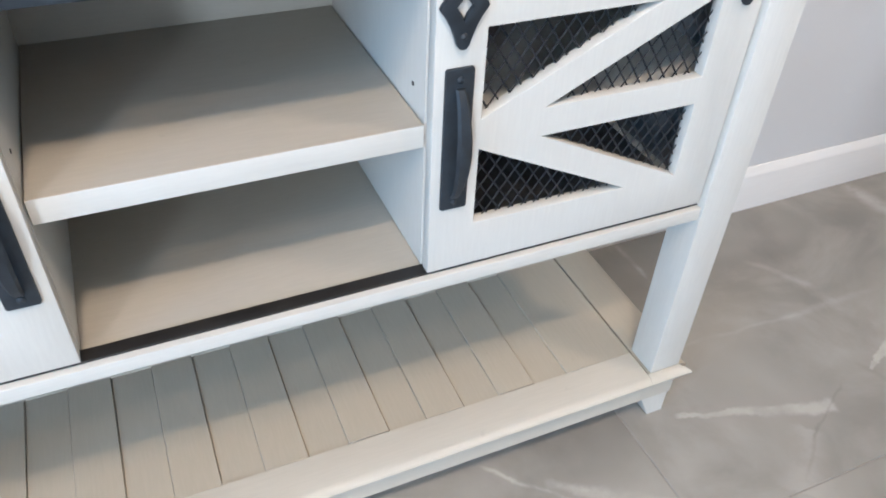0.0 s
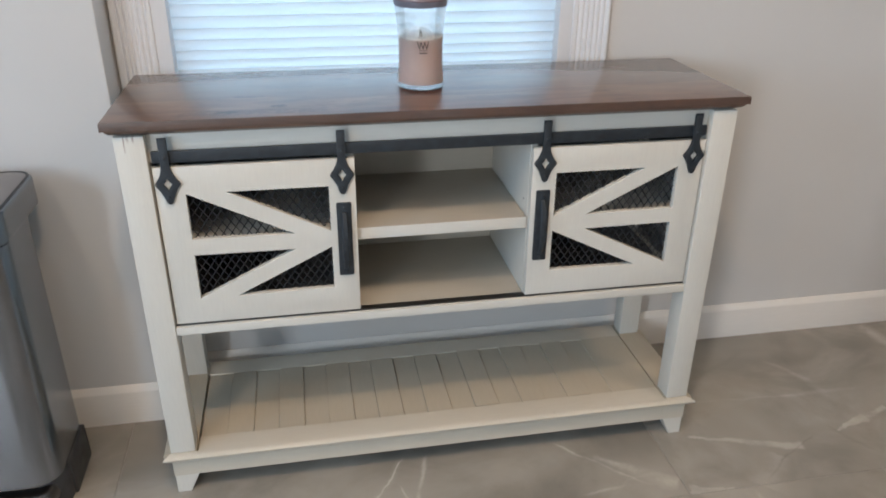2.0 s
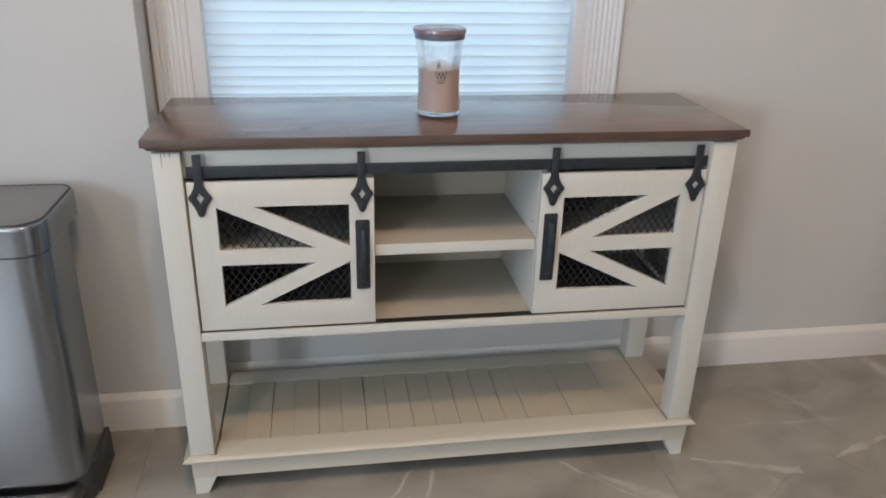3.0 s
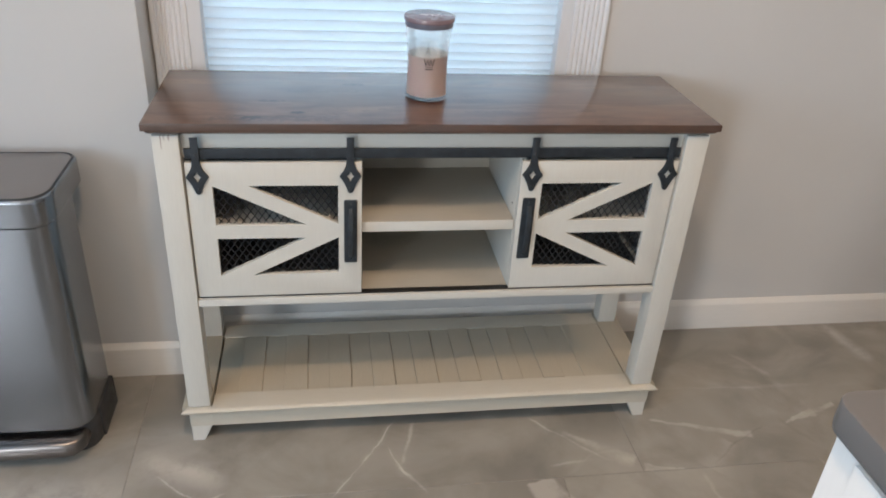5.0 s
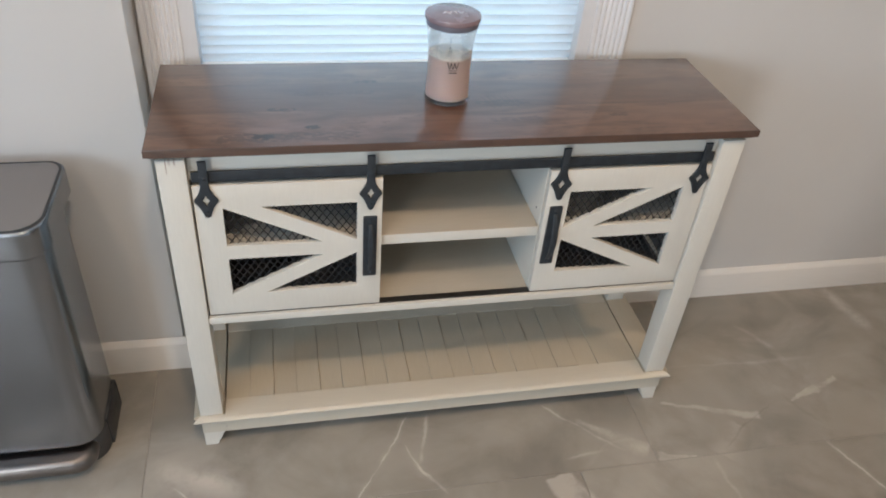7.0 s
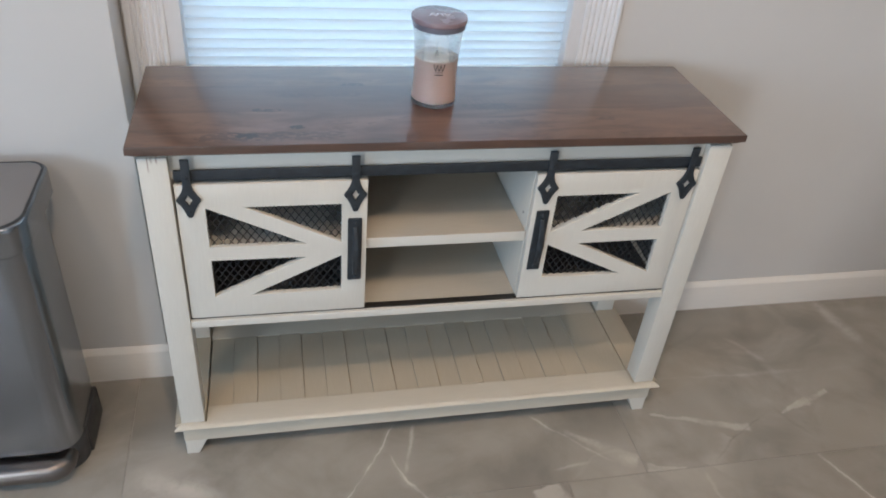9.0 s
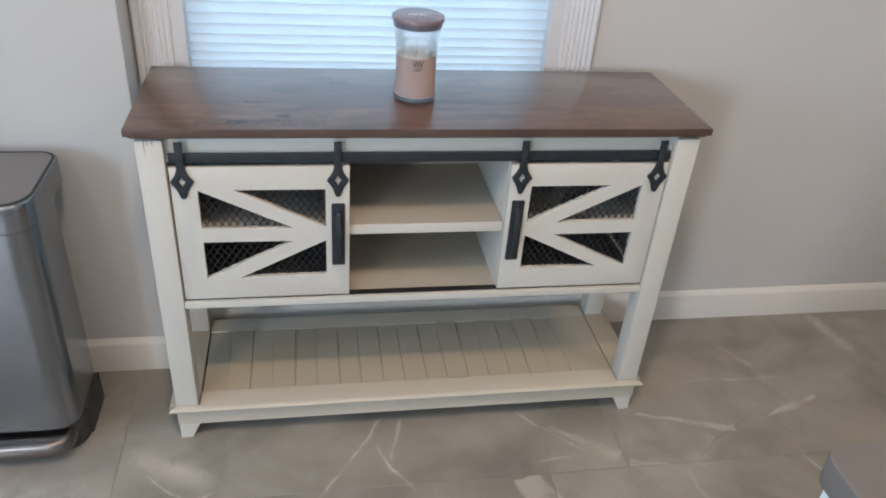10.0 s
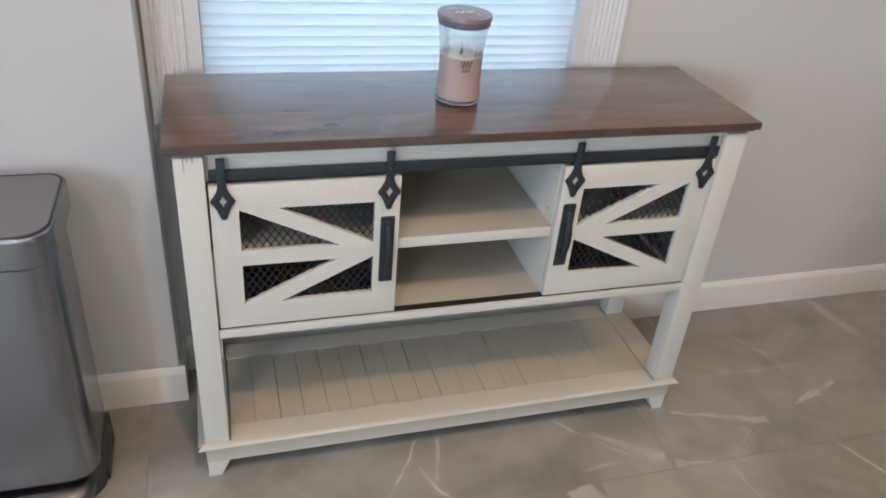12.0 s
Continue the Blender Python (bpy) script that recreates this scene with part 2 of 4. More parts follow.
# broad veins that widen from one end to the other: start, end, half widths, softness, strength
WEDGES = [((0.590, -0.004), (0.855, -0.088), 0.004, 0.019, 0.7, 0.50), ((0.966, -0.048), (1.075, -0.010), 0.003, 0.018, 0.5, 0.6),
          ((1.065, -0.011), (1.150, 0.014), 0.020, 0.010, 0.8, 0.5), ((0.345, -0.030), (0.500, -0.155), 0.008, 0.034, 0.9, 0.62),
          ((0.515, -0.170), (0.618, -0.187), 0.018, 0.003, 0.5, 0.4), ((0.245, -0.190), (0.280, -0.290), 0.036, 0.058, 0.35, 0.60),
          ((0.780, -0.100), (0.690, -0.200), 0.030, 0.060, 1.0, 0.25)]
CRACKS = [((0.880, -0.060), (0.785, -0.114), 0.004, 0.6), ((0.785, -0.114), (0.723, -0.161), 0.005, 0.5),
          ((0.965, -0.045), (1.000, -0.110), 0.010, 0.35), ((0.70, 0.20), (0.90, 0.30), 0.012, 0.25)]


def marble_porcelain():
    m = Mat("marble_porcelain", 0.2, 0, 0.5)
    rnd = m.n.new("ShaderNodeObjectInfo").outputs["Random"]
    shift = m.n.new("ShaderNodeCombineXYZ")
    m.l.new(m.math("MULTIPLY", rnd, 37.0), shift.inputs[0])
    m.l.new(m.math("MULTIPLY", rnd, 91.0), shift.inputs[1])
    cloud = m.noise((1, 1.4, 1), 1.9, 3, 0.5, 0.5, shift.outputs[0])
    small = m.noise((1, 1, 1), 9.0, 6, 0.62, 0.0, shift.outputs[0])
    col = m.mix(m.ramp(cloud, 0.25, 0.75), (0.215, 0.202, 0.180), (0.345, 0.326, 0.290))
    mottle = m.noise((1, 1.3, 1), 4.0, 7, 0.58, 0.5, shift.outputs[0])
    col = m.mix(m.ramp(mottle, 0.40, 0.70, 0.0, 0.45), col, (0.42, 0.397, 0.357))
    dark = m.noise((1.2, 1, 1), 3.0, 7, 0.6, 0.4, shift.outputs[0])
    col = m.mix(m.ramp(dark, 0.50, 0.70, 0.0, 0.30), col, (0.135, 0.124, 0.113))
    # thin random veins of the print
    fold = m.math("ABSOLUTE", m.math("SUBTRACT", m.noise((1, 1.3, 1), 0.9, 4, 0.45, 0.1, shift.outputs[0]), 0.5))
    thin = m.math("MULTIPLY", m.ramp(fold, 0.0, 0.006, 1.0, 0.0), m.ramp(cloud, 0.50, 0.72, 0.0, 0.16))
    col = m.mix(thin, col, (0.55, 0.52, 0.48))
    for a, b, w, k in VEINS_AND_LIGHT_POOL:
        broken = m.ramp(small, 0.34, 0.60, 0.15, 1.0)
        haze = m.math("MULTIPLY", m.streak(a, b, w * 3.2, 0.05, max(0.05, w * 2)), broken)
        col = m.mix(m.math("MULTIPLY", haze, 0.22 * k), col, (0.50, 0.47, 0.43))
        core = m.math("MULTIPLY", m.streak(a, b, w * 0.8, 0.030, max(0.035, w)), broken)
        col = m.mix(m.math("MULTIPLY", core, 0.95 * k), col, (0.60, 0.565, 0.52))
    for a, b, w0, w1, soft, k in WEDGES:
        s = m.math("MULTIPLY", wedge(m, a, b, w0, w1, soft), m.ramp(small, 0.36, 0.60, 0.25, 1.0))
        col = m.mix(m.math("MULTIPLY", s, k), col, (0.56, 0.525, 0.48))
    for a, b, w, k in CRACKS:
        col = m.mix(m.math("MULTIPLY", m.streak(a, b, w, 0.03, 0.03), 0.28 * k), col, (0.09, 0.08, 0.07))
    m.color(col)
    m.set("Roughness", m.ramp(cloud, 0.3, 0.7, 0.17, 0.25))
    return m.m


def brushed_steel(name, base, rough, axis):
    m = Mat(name, rough, 1.0)
    line = m.noise(axis, 4.0, 2, 0.5)
    smear = m.noise((1, 1, 0.4), 2.5, 1, 0.5)
    m.color(m.mix(m.ramp(smear, 0.35, 0.7), tuple(c * 0.92 for c in base), base))
    m.set("Roughness", m.ramp(line, 0.3, 0.7, rough - 0.01, rough + 0.01))
    return m.m


WALL_PAINT = wall_paint("pale_grey_wall_paint", (0.56, 0.56, 0.555))
CEILING_PAINT = wall_paint("white_ceiling_paint", (0.74, 0.74, 0.73))
TRIM_PAINT = satin_paint("white_trim_paint", (0.69, 0.715, 0.75), (30, 30, 3), 0.32, 0.05, 0.02)
BASE_PAINT = satin_paint("white_baseboard_paint", (0.72, 0.705, 0.675), (3, 30, 30), 0.35, 0.05, 0.03)
CREAM_UP = satin_paint("cream_paint_upright_grain", (0.60, 0.59, 0.545), (55, 55, 4),
                       marks=((-0.5665, 0.768, 0.799, 0.0016, 0.8), (-0.560, 0.786, 0.799, 0.003, 0.6), (-0.551, 0.785, 0.799, 0.0022, 0.7)))
CREAM_LONG = satin_paint("cream_paint_long_grain", (0.60, 0.59, 0.545), (4, 55, 55))
# Deck tone taken darker than the front board, carrying the shade under the cabinet.
CREAM_DECK_SHADED = satin_paint("shaded_tan_cream_deck_paint", (0.455, 0.41, 0.325), (55, 4, 55))
CREAM_SHELF = satin_paint("tan_cream_shelf_paint", (0.53, 0.495, 0.42), (4, 55, 55))
# Cream darkened for inside faces, so the compartment's shade sits in the colour.
CREAM_INSIDE_SHADED = satin_paint("shaded_cream_laminate", (0.43, 0.40, 0.34), (5, 40, 40), 0.42, 0.06)
WALNUT = walnut_laminate()
BLACK_IRON = plain("black_powder_coated_iron", (0.015, 0.021, 0.028), 0.55, 0.0, 0.25, 60, 0.25)
BLACK_WIRE = plain("black_wire", (0.022, 0.023, 0.026), 0.7, 0.0, 0.2, 60, 0, 0.1)
BLACK_TRACK = plain("black_track_plastic", (0.018, 0.017, 0.016), 0.5)
TILE = marble_porcelain()
GROUT = plain("grey_grout", (0.28, 0.26, 0.235), 0.85, 0, 0.1, 80)
STEEL_BODY = brushed_steel("brushed_steel_body", (0.295, 0.315, 0.345), 0.22, (140, 140, 1))
STEEL_LID = brushed_steel("brushed_steel_lid", (0.37, 0.345, 0.335), 0.36, (3, 90, 90))
STEEL_PEDAL = brushed_steel("scuffed_steel_pedal", (0.22, 0.205, 0.20), 0.30, (3, 90, 90))
DARK_RIM = plain("dark_grey_rim", (0.035, 0.038, 0.042), 0.4)
BLACK_PLASTIC = plain("black_plastic", (0.040, 0.042, 0.046), 0.5, 0, 0.2, 50, 0.15)
QUARTZ = plain("grey_quartz", (0.135, 0.132, 0.132), 0.36, 0, 0.015, 6, 0)
ISLAND_PAINT = satin_paint("white_cabinet_paint", (0.80, 0.80, 0.79), (40, 40, 4), 0.3, 0.04, 0.02)
# Paler than the wax: the backlight in its top is put into the colour.
WAX_TOP_GLOW = plain("pale_wax_top_glow", (0.90, 0.82, 0.74), 0.45, 0, 0.06, 60, 0.1)
wax_top_bsdf = WAX_TOP_GLOW.node_tree.nodes["Principled BSDF"]
wax_top_bsdf.inputs["Subsurface Weight"].default_value = 0.8
wax_top_bsdf.inputs["Subsurface Radius"].default_value = (0.05, 0.045, 0.04)
wax_top_bsdf.inputs["Subsurface Scale"].default_value = 1.0
WAX = plain("pink_beige_wax", (0.50, 0.39, 0.36), 0.5, 0, 0.03, 12, 0)
wax_bsdf = WAX.node_tree.nodes["Principled BSDF"]
wax_bsdf.inputs["Subsurface Weight"].default_value = 0.6
wax_bsdf.inputs["Subsurface Radius"].default_value = (0.045, 0.032, 0.027)
wax_bsdf.inputs["Subsurface Scale"].default_value = 1.0
film = Mat("cloudy_wax_film", 0.6)
film.color((0.90, 0.86, 0.80)).set("Alpha", film.ramp(film.noise(size=35, detail=2), 0.3, 0.7, 0.14, 0.26))
WAX_FILM = film.m
LID_WOOD = plain("mauve_brown_wood_lid", (0.20, 0.145, 0.165), 0.22, 0, 0.10, 40, 0.05, 0.8)
LID_SEAL = plain("dark_grey_lid_seal", (0.15, 0.15, 0.19), 0.4)
LABEL_INK = plain("dark_label_ink", (0.05, 0.045, 0.05), 0.6, 0, 0.05, 20, 0)
LABEL_LIGHT = plain("pale_lid_print", (0.74, 0.70, 0.74), 0.6, 0, 0.05, 20, 0)
WICK = plain("charred_wooden_wick", (0.05, 0.04, 0.035), 0.9)
VINYL = plain("white_window_vinyl", (0.80, 0.80, 0.80), 0.35, 0, 0.03, 10, 0)

glass = Mat("clear_glass", 0.10)
glass.set("Transmission Weight", 1.0).set("IOR", 1.45).color((0.96, 0.98, 0.97))
GLASS = glass.m
jar_glass = Mat("thin_jar_glass", 0.08)
jar_glass.set("Transmission Weight", 1.0).set("IOR", 1.45).set("Alpha", 0.5).color((0.97, 0.98, 0.97))
JAR_GLASS = jar_glass.m

shade = Mat("pleated_shade_fabric", 0.9, 0, 0.1)
weave = shade.noise(size=500, detail=2)
shade.color(shade.mix(weave, (0.78, 0.80, 0.82), (0.86, 0.88, 0.90)))
tr = shade.n.new("ShaderNodeBsdfTranslucent")
tr.inputs[0].default_value = (0.84, 0.90, 0.95, 1)
both = shade.n.new("ShaderNodeMixShader")
both.inputs[0].default_value = 0.72
shade.l.new(shade.bsdf.outputs[0], both.inputs[1])
shade.l.new(tr.outputs[0], both.inputs[2])
shade.l.new(both.outputs[0], shade.n["Material Output"].inputs[0])
SHADE = shade.m

lens = Mat("downlight_lens", 0.5)
lens.color((0.9, 0.9, 0.88)).set("Emission Color", (1.0, 0.85, 0.68, 1)).set("Emission Strength", 6.0)
LAMP_LENS = lens.m


# ---- mesh helpers ----
def box(bm, x0, x1, y0, y1, z0, z1):
    vs = [bm.verts.new((x, y, z)) for z in (z0, z1) for x, y in ((x0, y0), (x1, y0), (x1, y1), (x0, y1))]
    for f in ((3, 2, 1, 0), (4, 5, 6, 7), (0, 1, 5, 4), (1, 2, 6, 5), (2, 3, 7, 6), (3, 0, 4, 7)):
        bm.faces.new([vs[i] for i in f])
    return vs


def cube(x0, x1, y0, y1, z0, z1, bevel=0.0015, segments=2):
    bm = bmesh.new()
    box(bm, x0, x1, y0, y1, z0, z1)
    if bevel:
        bmesh.ops.bevel(bm, geom=bm.edges[:], offset=bevel, segments=segments, affect="EDGES", profile=0.6)
    return bm


def rings(bm, loops, close=True, caps=True):
    """Skin a list of loops of points, each with the same count."""
    rows = [[bm.verts.new(p) for p in loop] for loop in loops]
    n = len(rows[0])
    for a, b in zip(rows, rows[1:]):
        for i in range(n if close else n - 1):
            bm.faces.new((a[i], a[(i + 1) % n], b[(i + 1) % n], b[i]))
    if caps:
        bm.faces.new(rows[0][::-1])
        bm.faces.new(rows[-1])
    bmesh.ops.recalc_face_normals(bm, faces=bm.faces[:])
    return bm


def smooth(me, angle=40):
    for p in me.polygons:
        p.use_smooth = True
    me.set_sharp_from_angle(angle=radians(angle))


def mesh_of(name, bm, material, soft=True):
    me = bpy.data.meshes.new(name)
    bm.to_mesh(me)
    bm.free()
    me.materials.append(material)
    if soft:
        smooth(me)
    return me


def part(name, bm, material, parent=None, label=""):
    ob = new(name, mesh_of(name, bm, material))
    ob.parent = parent
    if label:
        ob["label"] = label
    return ob


def setting(name, bm, material, label, category):
    return tagged(part(name, bm, material), label, category, "", "structure")


def empty(name, place=(0, 0, 0)):
    ob = new(name)
    ob.empty_display_size = 0.1
    ob.location = place
    return ob


def plate(loops, y0, y1, bevel=0.0008):
    """A flat plate that stands in x and z between y0 and y1: the first loop is its outline, the others holes."""
    cu = bpy.data.curves.new("plate", "CURVE")
    cu.dimensions, cu.fill_mode = "2D", "BOTH"
    cu.extrude, cu.bevel_depth, cu.bevel_resolution, cu.offset = (y1 - y0) / 2 - bevel, bevel, 1, -bevel
    for loop in loops:
        sp = cu.splines.new("POLY")
        sp.points.add(len(loop) - 1)
        for pt, (x, z) in zip(sp.points, loop):
            pt.co = (x, z, 0, 1)
        sp.use_cyclic_u = True
    ob = bpy.data.objects.new("plate", cu)
    me = bpy.data.meshes.new_from_object(ob)
    bm = bmesh.new()
    bm.from_mesh(me)
    bpy.data.objects.remove(ob)
    bpy.data.curves.remove(cu)
    bpy.data.meshes.remove(me)
    bm.transform(Matrix.Translation((0, (y0 + y1) / 2, 0)) @ Matrix.Rotation(radians(90), 4, "X"))
    bmesh.ops.remove_doubles(bm, verts=bm.verts[:], dist=1e-5)
    bmesh.ops.recalc_face_normals(bm, faces=bm.faces[:])
    return bm


def turned(profile, cx, cy, segments=64, caps=False):
    bm = bmesh.new()
    loops = [[(cx + r * math.cos(2 * math.pi * i / segments), cy + r * math.sin(2 * math.pi * i / segments), z)
              for i in range(segments)] for r, z in profile]
    return rings(bm, loops, True, caps)


def rounded_rect(x0, x1, y0, y1, radii, z, steps=8):
    """A loop round a rectangle; radii at (x1,y1), (x0,y1), (x0,y0), (x1,y0)."""
    out = []
    for (cx, cy, sx, sy), r in zip(((x1, y1, 1, 1), (x0, y1, -1, 1), (x0, y0, -1, -1), (x1, y0, 1, -1)), radii):
        a0 = {(1, 1): 0, (-1, 1): 90, (-1, -1): 180, (1, -1): 270}[(sx, sy)]
        for i in range(steps + 1):
            a = radians(a0 + 90 * i / steps)
            out.append((cx - sx * r + r * math.cos(a), cy - sy * r + r * math.sin(a), z))
    return out


# ---- the room ----
WT = 0.16


def wall_with_hole(x0, x1, y0, y1, z0, z1, hx0, hx1, hz0, hz1):
    """A wall along x with one opening: a grid of blocks around it, welded."""
    bm = bmesh.new()
    xs, zs = (x0, hx0, hx1, x1), (z0, hz0, hz1, z1)
    grid = {}

    def v(i, k, y):
        key = (i, k, y)
        if key not in grid:
            grid[key] = bm.verts.new((xs[i], y, zs[k]))
        return grid[key]

    for i in range(3):
        for k in range(3):
            if (i, k) == (1, 1):
                continue
            for y in (y0, y1):
                bm.faces.new((v(i, k, y), v(i + 1, k, y), v(i + 1, k + 1, y), v(i, k + 1, y)))
            for cond, a, b in ((i == 0 or (i, k) == (2, 1), (i, k), (i, k + 1)), (i == 2 or (i, k) == (0, 1), (i + 1, k), (i + 1, k + 1)),
                               (k == 0 or (i, k) == (1, 2), (i, k), (i + 1, k)), (k == 2 or (i, k) == (1, 0), (i, k + 1), (i + 1, k + 1))):
                if cond:
                    bm.faces.new((v(*a, y0), v(*b, y0), v(*b, y1), v(*a, y1)))
    bmesh.ops.recalc_face_normals(bm, faces=bm.faces[:])
    return bm


setting("wall_north", wall_with_hole(RETURN_X, ROOM_X1, WALL_Y, WALL_Y + WT, 0, CEIL, WIN_X0 - 0.02, WIN_X1 + 0.02, WIN_Z0, WIN_Z1),
        WALL_PAINT, "pale grey painted wall with a cased window", "wall")
setting("wall_return", cube(ROOM_X0, RETURN_X, RETURN_Y, WALL_Y + WT, 0, CEIL, 0.003, 3), WALL_PAINT,
        "pale grey painted wall standing forward beside the window", "wall")
setting("wall_east", cube(ROOM_X1, ROOM_X1 + WT, ROOM_Y0 - WT, WALL_Y + WT, 0, CEIL, 0), WALL_PAINT, "plain pale grey painted wall", "wall")
for name, a, b, (y0, y1, z0, z1, _, _) in zip(("wall_west", "wall_west_2"), (ROOM_Y0 - WT, -3.0), (-3.0, WALL_Y + WT), WEST_OPENINGS):
    bm = wall_with_hole(a, b, -ROOM_X0, -ROOM_X0 + WT, 0, CEIL, y0, y1, z0, z1)
    bm.transform(Matrix.Rotation(radians(90), 4, "Z"))
    setting(name, bm, WALL_PAINT, "plain pale grey wall with an opening to daylight", "wall")
setting("wall_south", cube(ROOM_X0, ROOM_X1, ROOM_Y0 - WT, ROOM_Y0, 0, CEIL, 0), WALL_PAINT, "plain pale grey painted wall", "wall")
setting("ceiling", cube(ROOM_X0 - WT, ROOM_X1 + WT, ROOM_Y0 - WT, WALL_Y + WT, CEIL, CEIL + 0.12, 0), CEILING_PAINT,
        "plain white painted ceiling", "ceiling")


def baseboard(x0, x1, face, back):
    """A skirting with an eased, sloping top."""
    bm = bmesh.new()
    prof = [(face, 0.0), (face, 0.0875), (face + 0.0006, 0.0895), (face + 0.0095, 0.1025), (face + 0.0110, 0.104), (back, 0.104), (back, 0.0)]
    return rings(bm, [[(x, y, z) for y, z in prof] for x in (x0, x1)])


setting("baseboard_north", baseboard(RETURN_X + 0.014, ROOM_X1, 0.391, WALL_Y - 0.0005), BASE_PAINT, "white painted baseboard along the window wall", "baseboard")
setting("baseboard_return", baseboard(ROOM_X0, RETURN_X + 0.013, 0.277, RETURN_Y - 0.0005), BASE_PAINT, "white painted baseboard, ending at an outside corner", "baseboard")
bm = baseboard(-WALL_Y + 0.001, -0.2905, RETURN_X + 0.0005, RETURN_X + 0.0135)
bm.transform(Matrix(((0, -1, 0, 2 * RETURN_X + 0.014), (-1, 0, 0, 0), (0, 0, 1, 0), (0, 0, 0, 1))))
bmesh.ops.recalc_face_normals(bm, faces=bm.faces[:])
setting("baseboard_corner", bm, BASE_PAINT, "short white painted baseboard turning the wall corner", "baseboard")


# ---- the window: fluted casing, jamb, sash and pleated shade ----
window = tagged(empty("window_1", (-0.095, WALL_Y, WIN_Z0)), "white cased window with a closed pleated shade", "window", "", "structure")


def local(ob, parent):
    """Hang ob under parent without moving it."""
    ob.parent = parent
    ob.matrix_parent_inverse = Matrix.Translation(parent.location).inverted()
    return ob


def fluted(width, z0, z1, y_front, y_back, x0):
    """A casing board with rounded flutes over its face."""
    prof = [(0, y_back), (0, y_front + 0.002), (0.002, y_front)]
    flutes, m0, m1 = 6, 0.008, 0.006
    w = (width - m0 - m1) / flutes
    for i in range(flutes):
        for j in range(7):
            u = j / 6
            prof.append((m0 + w * (i + 0.12 + 0.76 * u), y_front + 0.0042 * math.sin(math.pi * u)))
    prof += [(width - 0.002, y_front), (width, y_front + 0.002), (width, y_back)]
    bm = bmesh.new()
    return rings(bm, [[(x0 + x, y, z) for x, y in prof] for z in (z0, z1)])


CAS_W = 0.089
for cw, x0 in ((CAS_W, WIN_X1 + 0.031), (0.081, WIN_X0 - 0.112)):
    local(part("side_casing", fluted(cw, 0.705, WIN_Z1 + 0.12, 0.385, WALL_Y - 0.0005, x0), TRIM_PAINT, None, "white fluted side casing"), window)
local(part("head_casing", cube(WIN_X0 - 0.029, WIN_X1 + 0.029, 0.386, WALL_Y - 0.0005, WIN_Z1 + 0.03, WIN_Z1 + 0.12), TRIM_PAINT), window)
local(part("sill_casing", cube(WIN_X0 - 0.029, WIN_X1 + 0.029, 0.386, WALL_Y - 0.0005, 0.705, WIN_Z0 - 0.002), TRIM_PAINT), window)
for x0, x1 in ((WIN_X0 - 0.0370, WIN_X0), (WIN_X1, WIN_X1 + 0.0370)):
    local(part("jamb", cube(x0, x1, 0.390, 0.46, WIN_Z0, WIN_Z1 + 0.028, 0.003), TRIM_PAINT), window)
for x0, x1, z0, z1 in ((WIN_X0, WIN_X1, WIN_Z0, WIN_Z0 + 0.05), (WIN_X0, WIN_X1, WIN_Z1 - 0.05, WIN_Z1), (WIN_X0, WIN_X1, 1.38, 1.42),
                       (WIN_X0, WIN_X0 + 0.04, WIN_Z0 + 0.05, 1.38), (WIN_X1 - 0.04, WIN_X1, WIN_Z0 + 0.05, 1.38),
                       (WIN_X0, WIN_X0 + 0.04, 1.42, WIN_Z1 - 0.05), (WIN_X1 - 0.04, WIN_X1, 1.42, WIN_Z1 - 0.05)):
    local(part("sash", cube(x0, x1, 0.50, 0.54, z0, z1), VINYL), window)
for z0, z1 in ((WIN_Z0 + 0.045, 1.385), (1.415, WIN_Z1 - 0.045)):
    pane = local(part("pane", cube(WIN_X0 + 0.035, WIN_X1 - 0.035, 0.518, 0.522, z0, z1, 0), GLASS), window)
    pane.visible_shadow = False

shade_thing = tagged(empty("window_shade", (-0.095, 0.415, WIN_Z0)), "white translucent pleated shade, lowered and backlit by daylight", "window shade")
bm = bmesh.new()
# rounded cells, drawn closer together towards the bottom rail
prof = []
z, pleat = WIN_Z0 + 0.0135, 0.0185
while z < WIN_Z1 - 0.05:
    for u in (0.0, 0.03, 0.08, 0.16, 0.28, 0.42, 0.58, 0.72, 0.84, 0.92, 0.97):
        prof.append((0.4200 - 0.0055 * math.sin(math.pi * u) ** 0.55, z + pleat * u))
    z += pleat
    pleat = min(0.0252, pleat + 0.0013)
rows = [[bm.verts.new((x, y, zz)) for y, zz in prof] for x in (WIN_X0 + 0.003, WIN_X1 - 0.003)]
for i in range(len(prof) - 1):
    bm.faces.new((rows[0][i], rows[1][i], rows[1][i + 1], rows[0][i + 1]))
local(part("fabric", bm, SHADE), shade_thing)
local(part("bottom_rail", cube(WIN_X0 + 0.003, WIN_X1 - 0.003, 0.405, 0.425, WIN_Z0 + 0.001, WIN_Z0 + 0.0125, 0.003), VINYL), shade_thing)
local(part("head_rail", cube(WIN_X0 + 0.002, WIN_X1 - 0.002, 0.400, 0.440, WIN_Z1 - 0.042, WIN_Z1 - 0.001, 0.004), VINYL), shade_thing)

# ---- recessed ceiling lamps ----
light0 = None
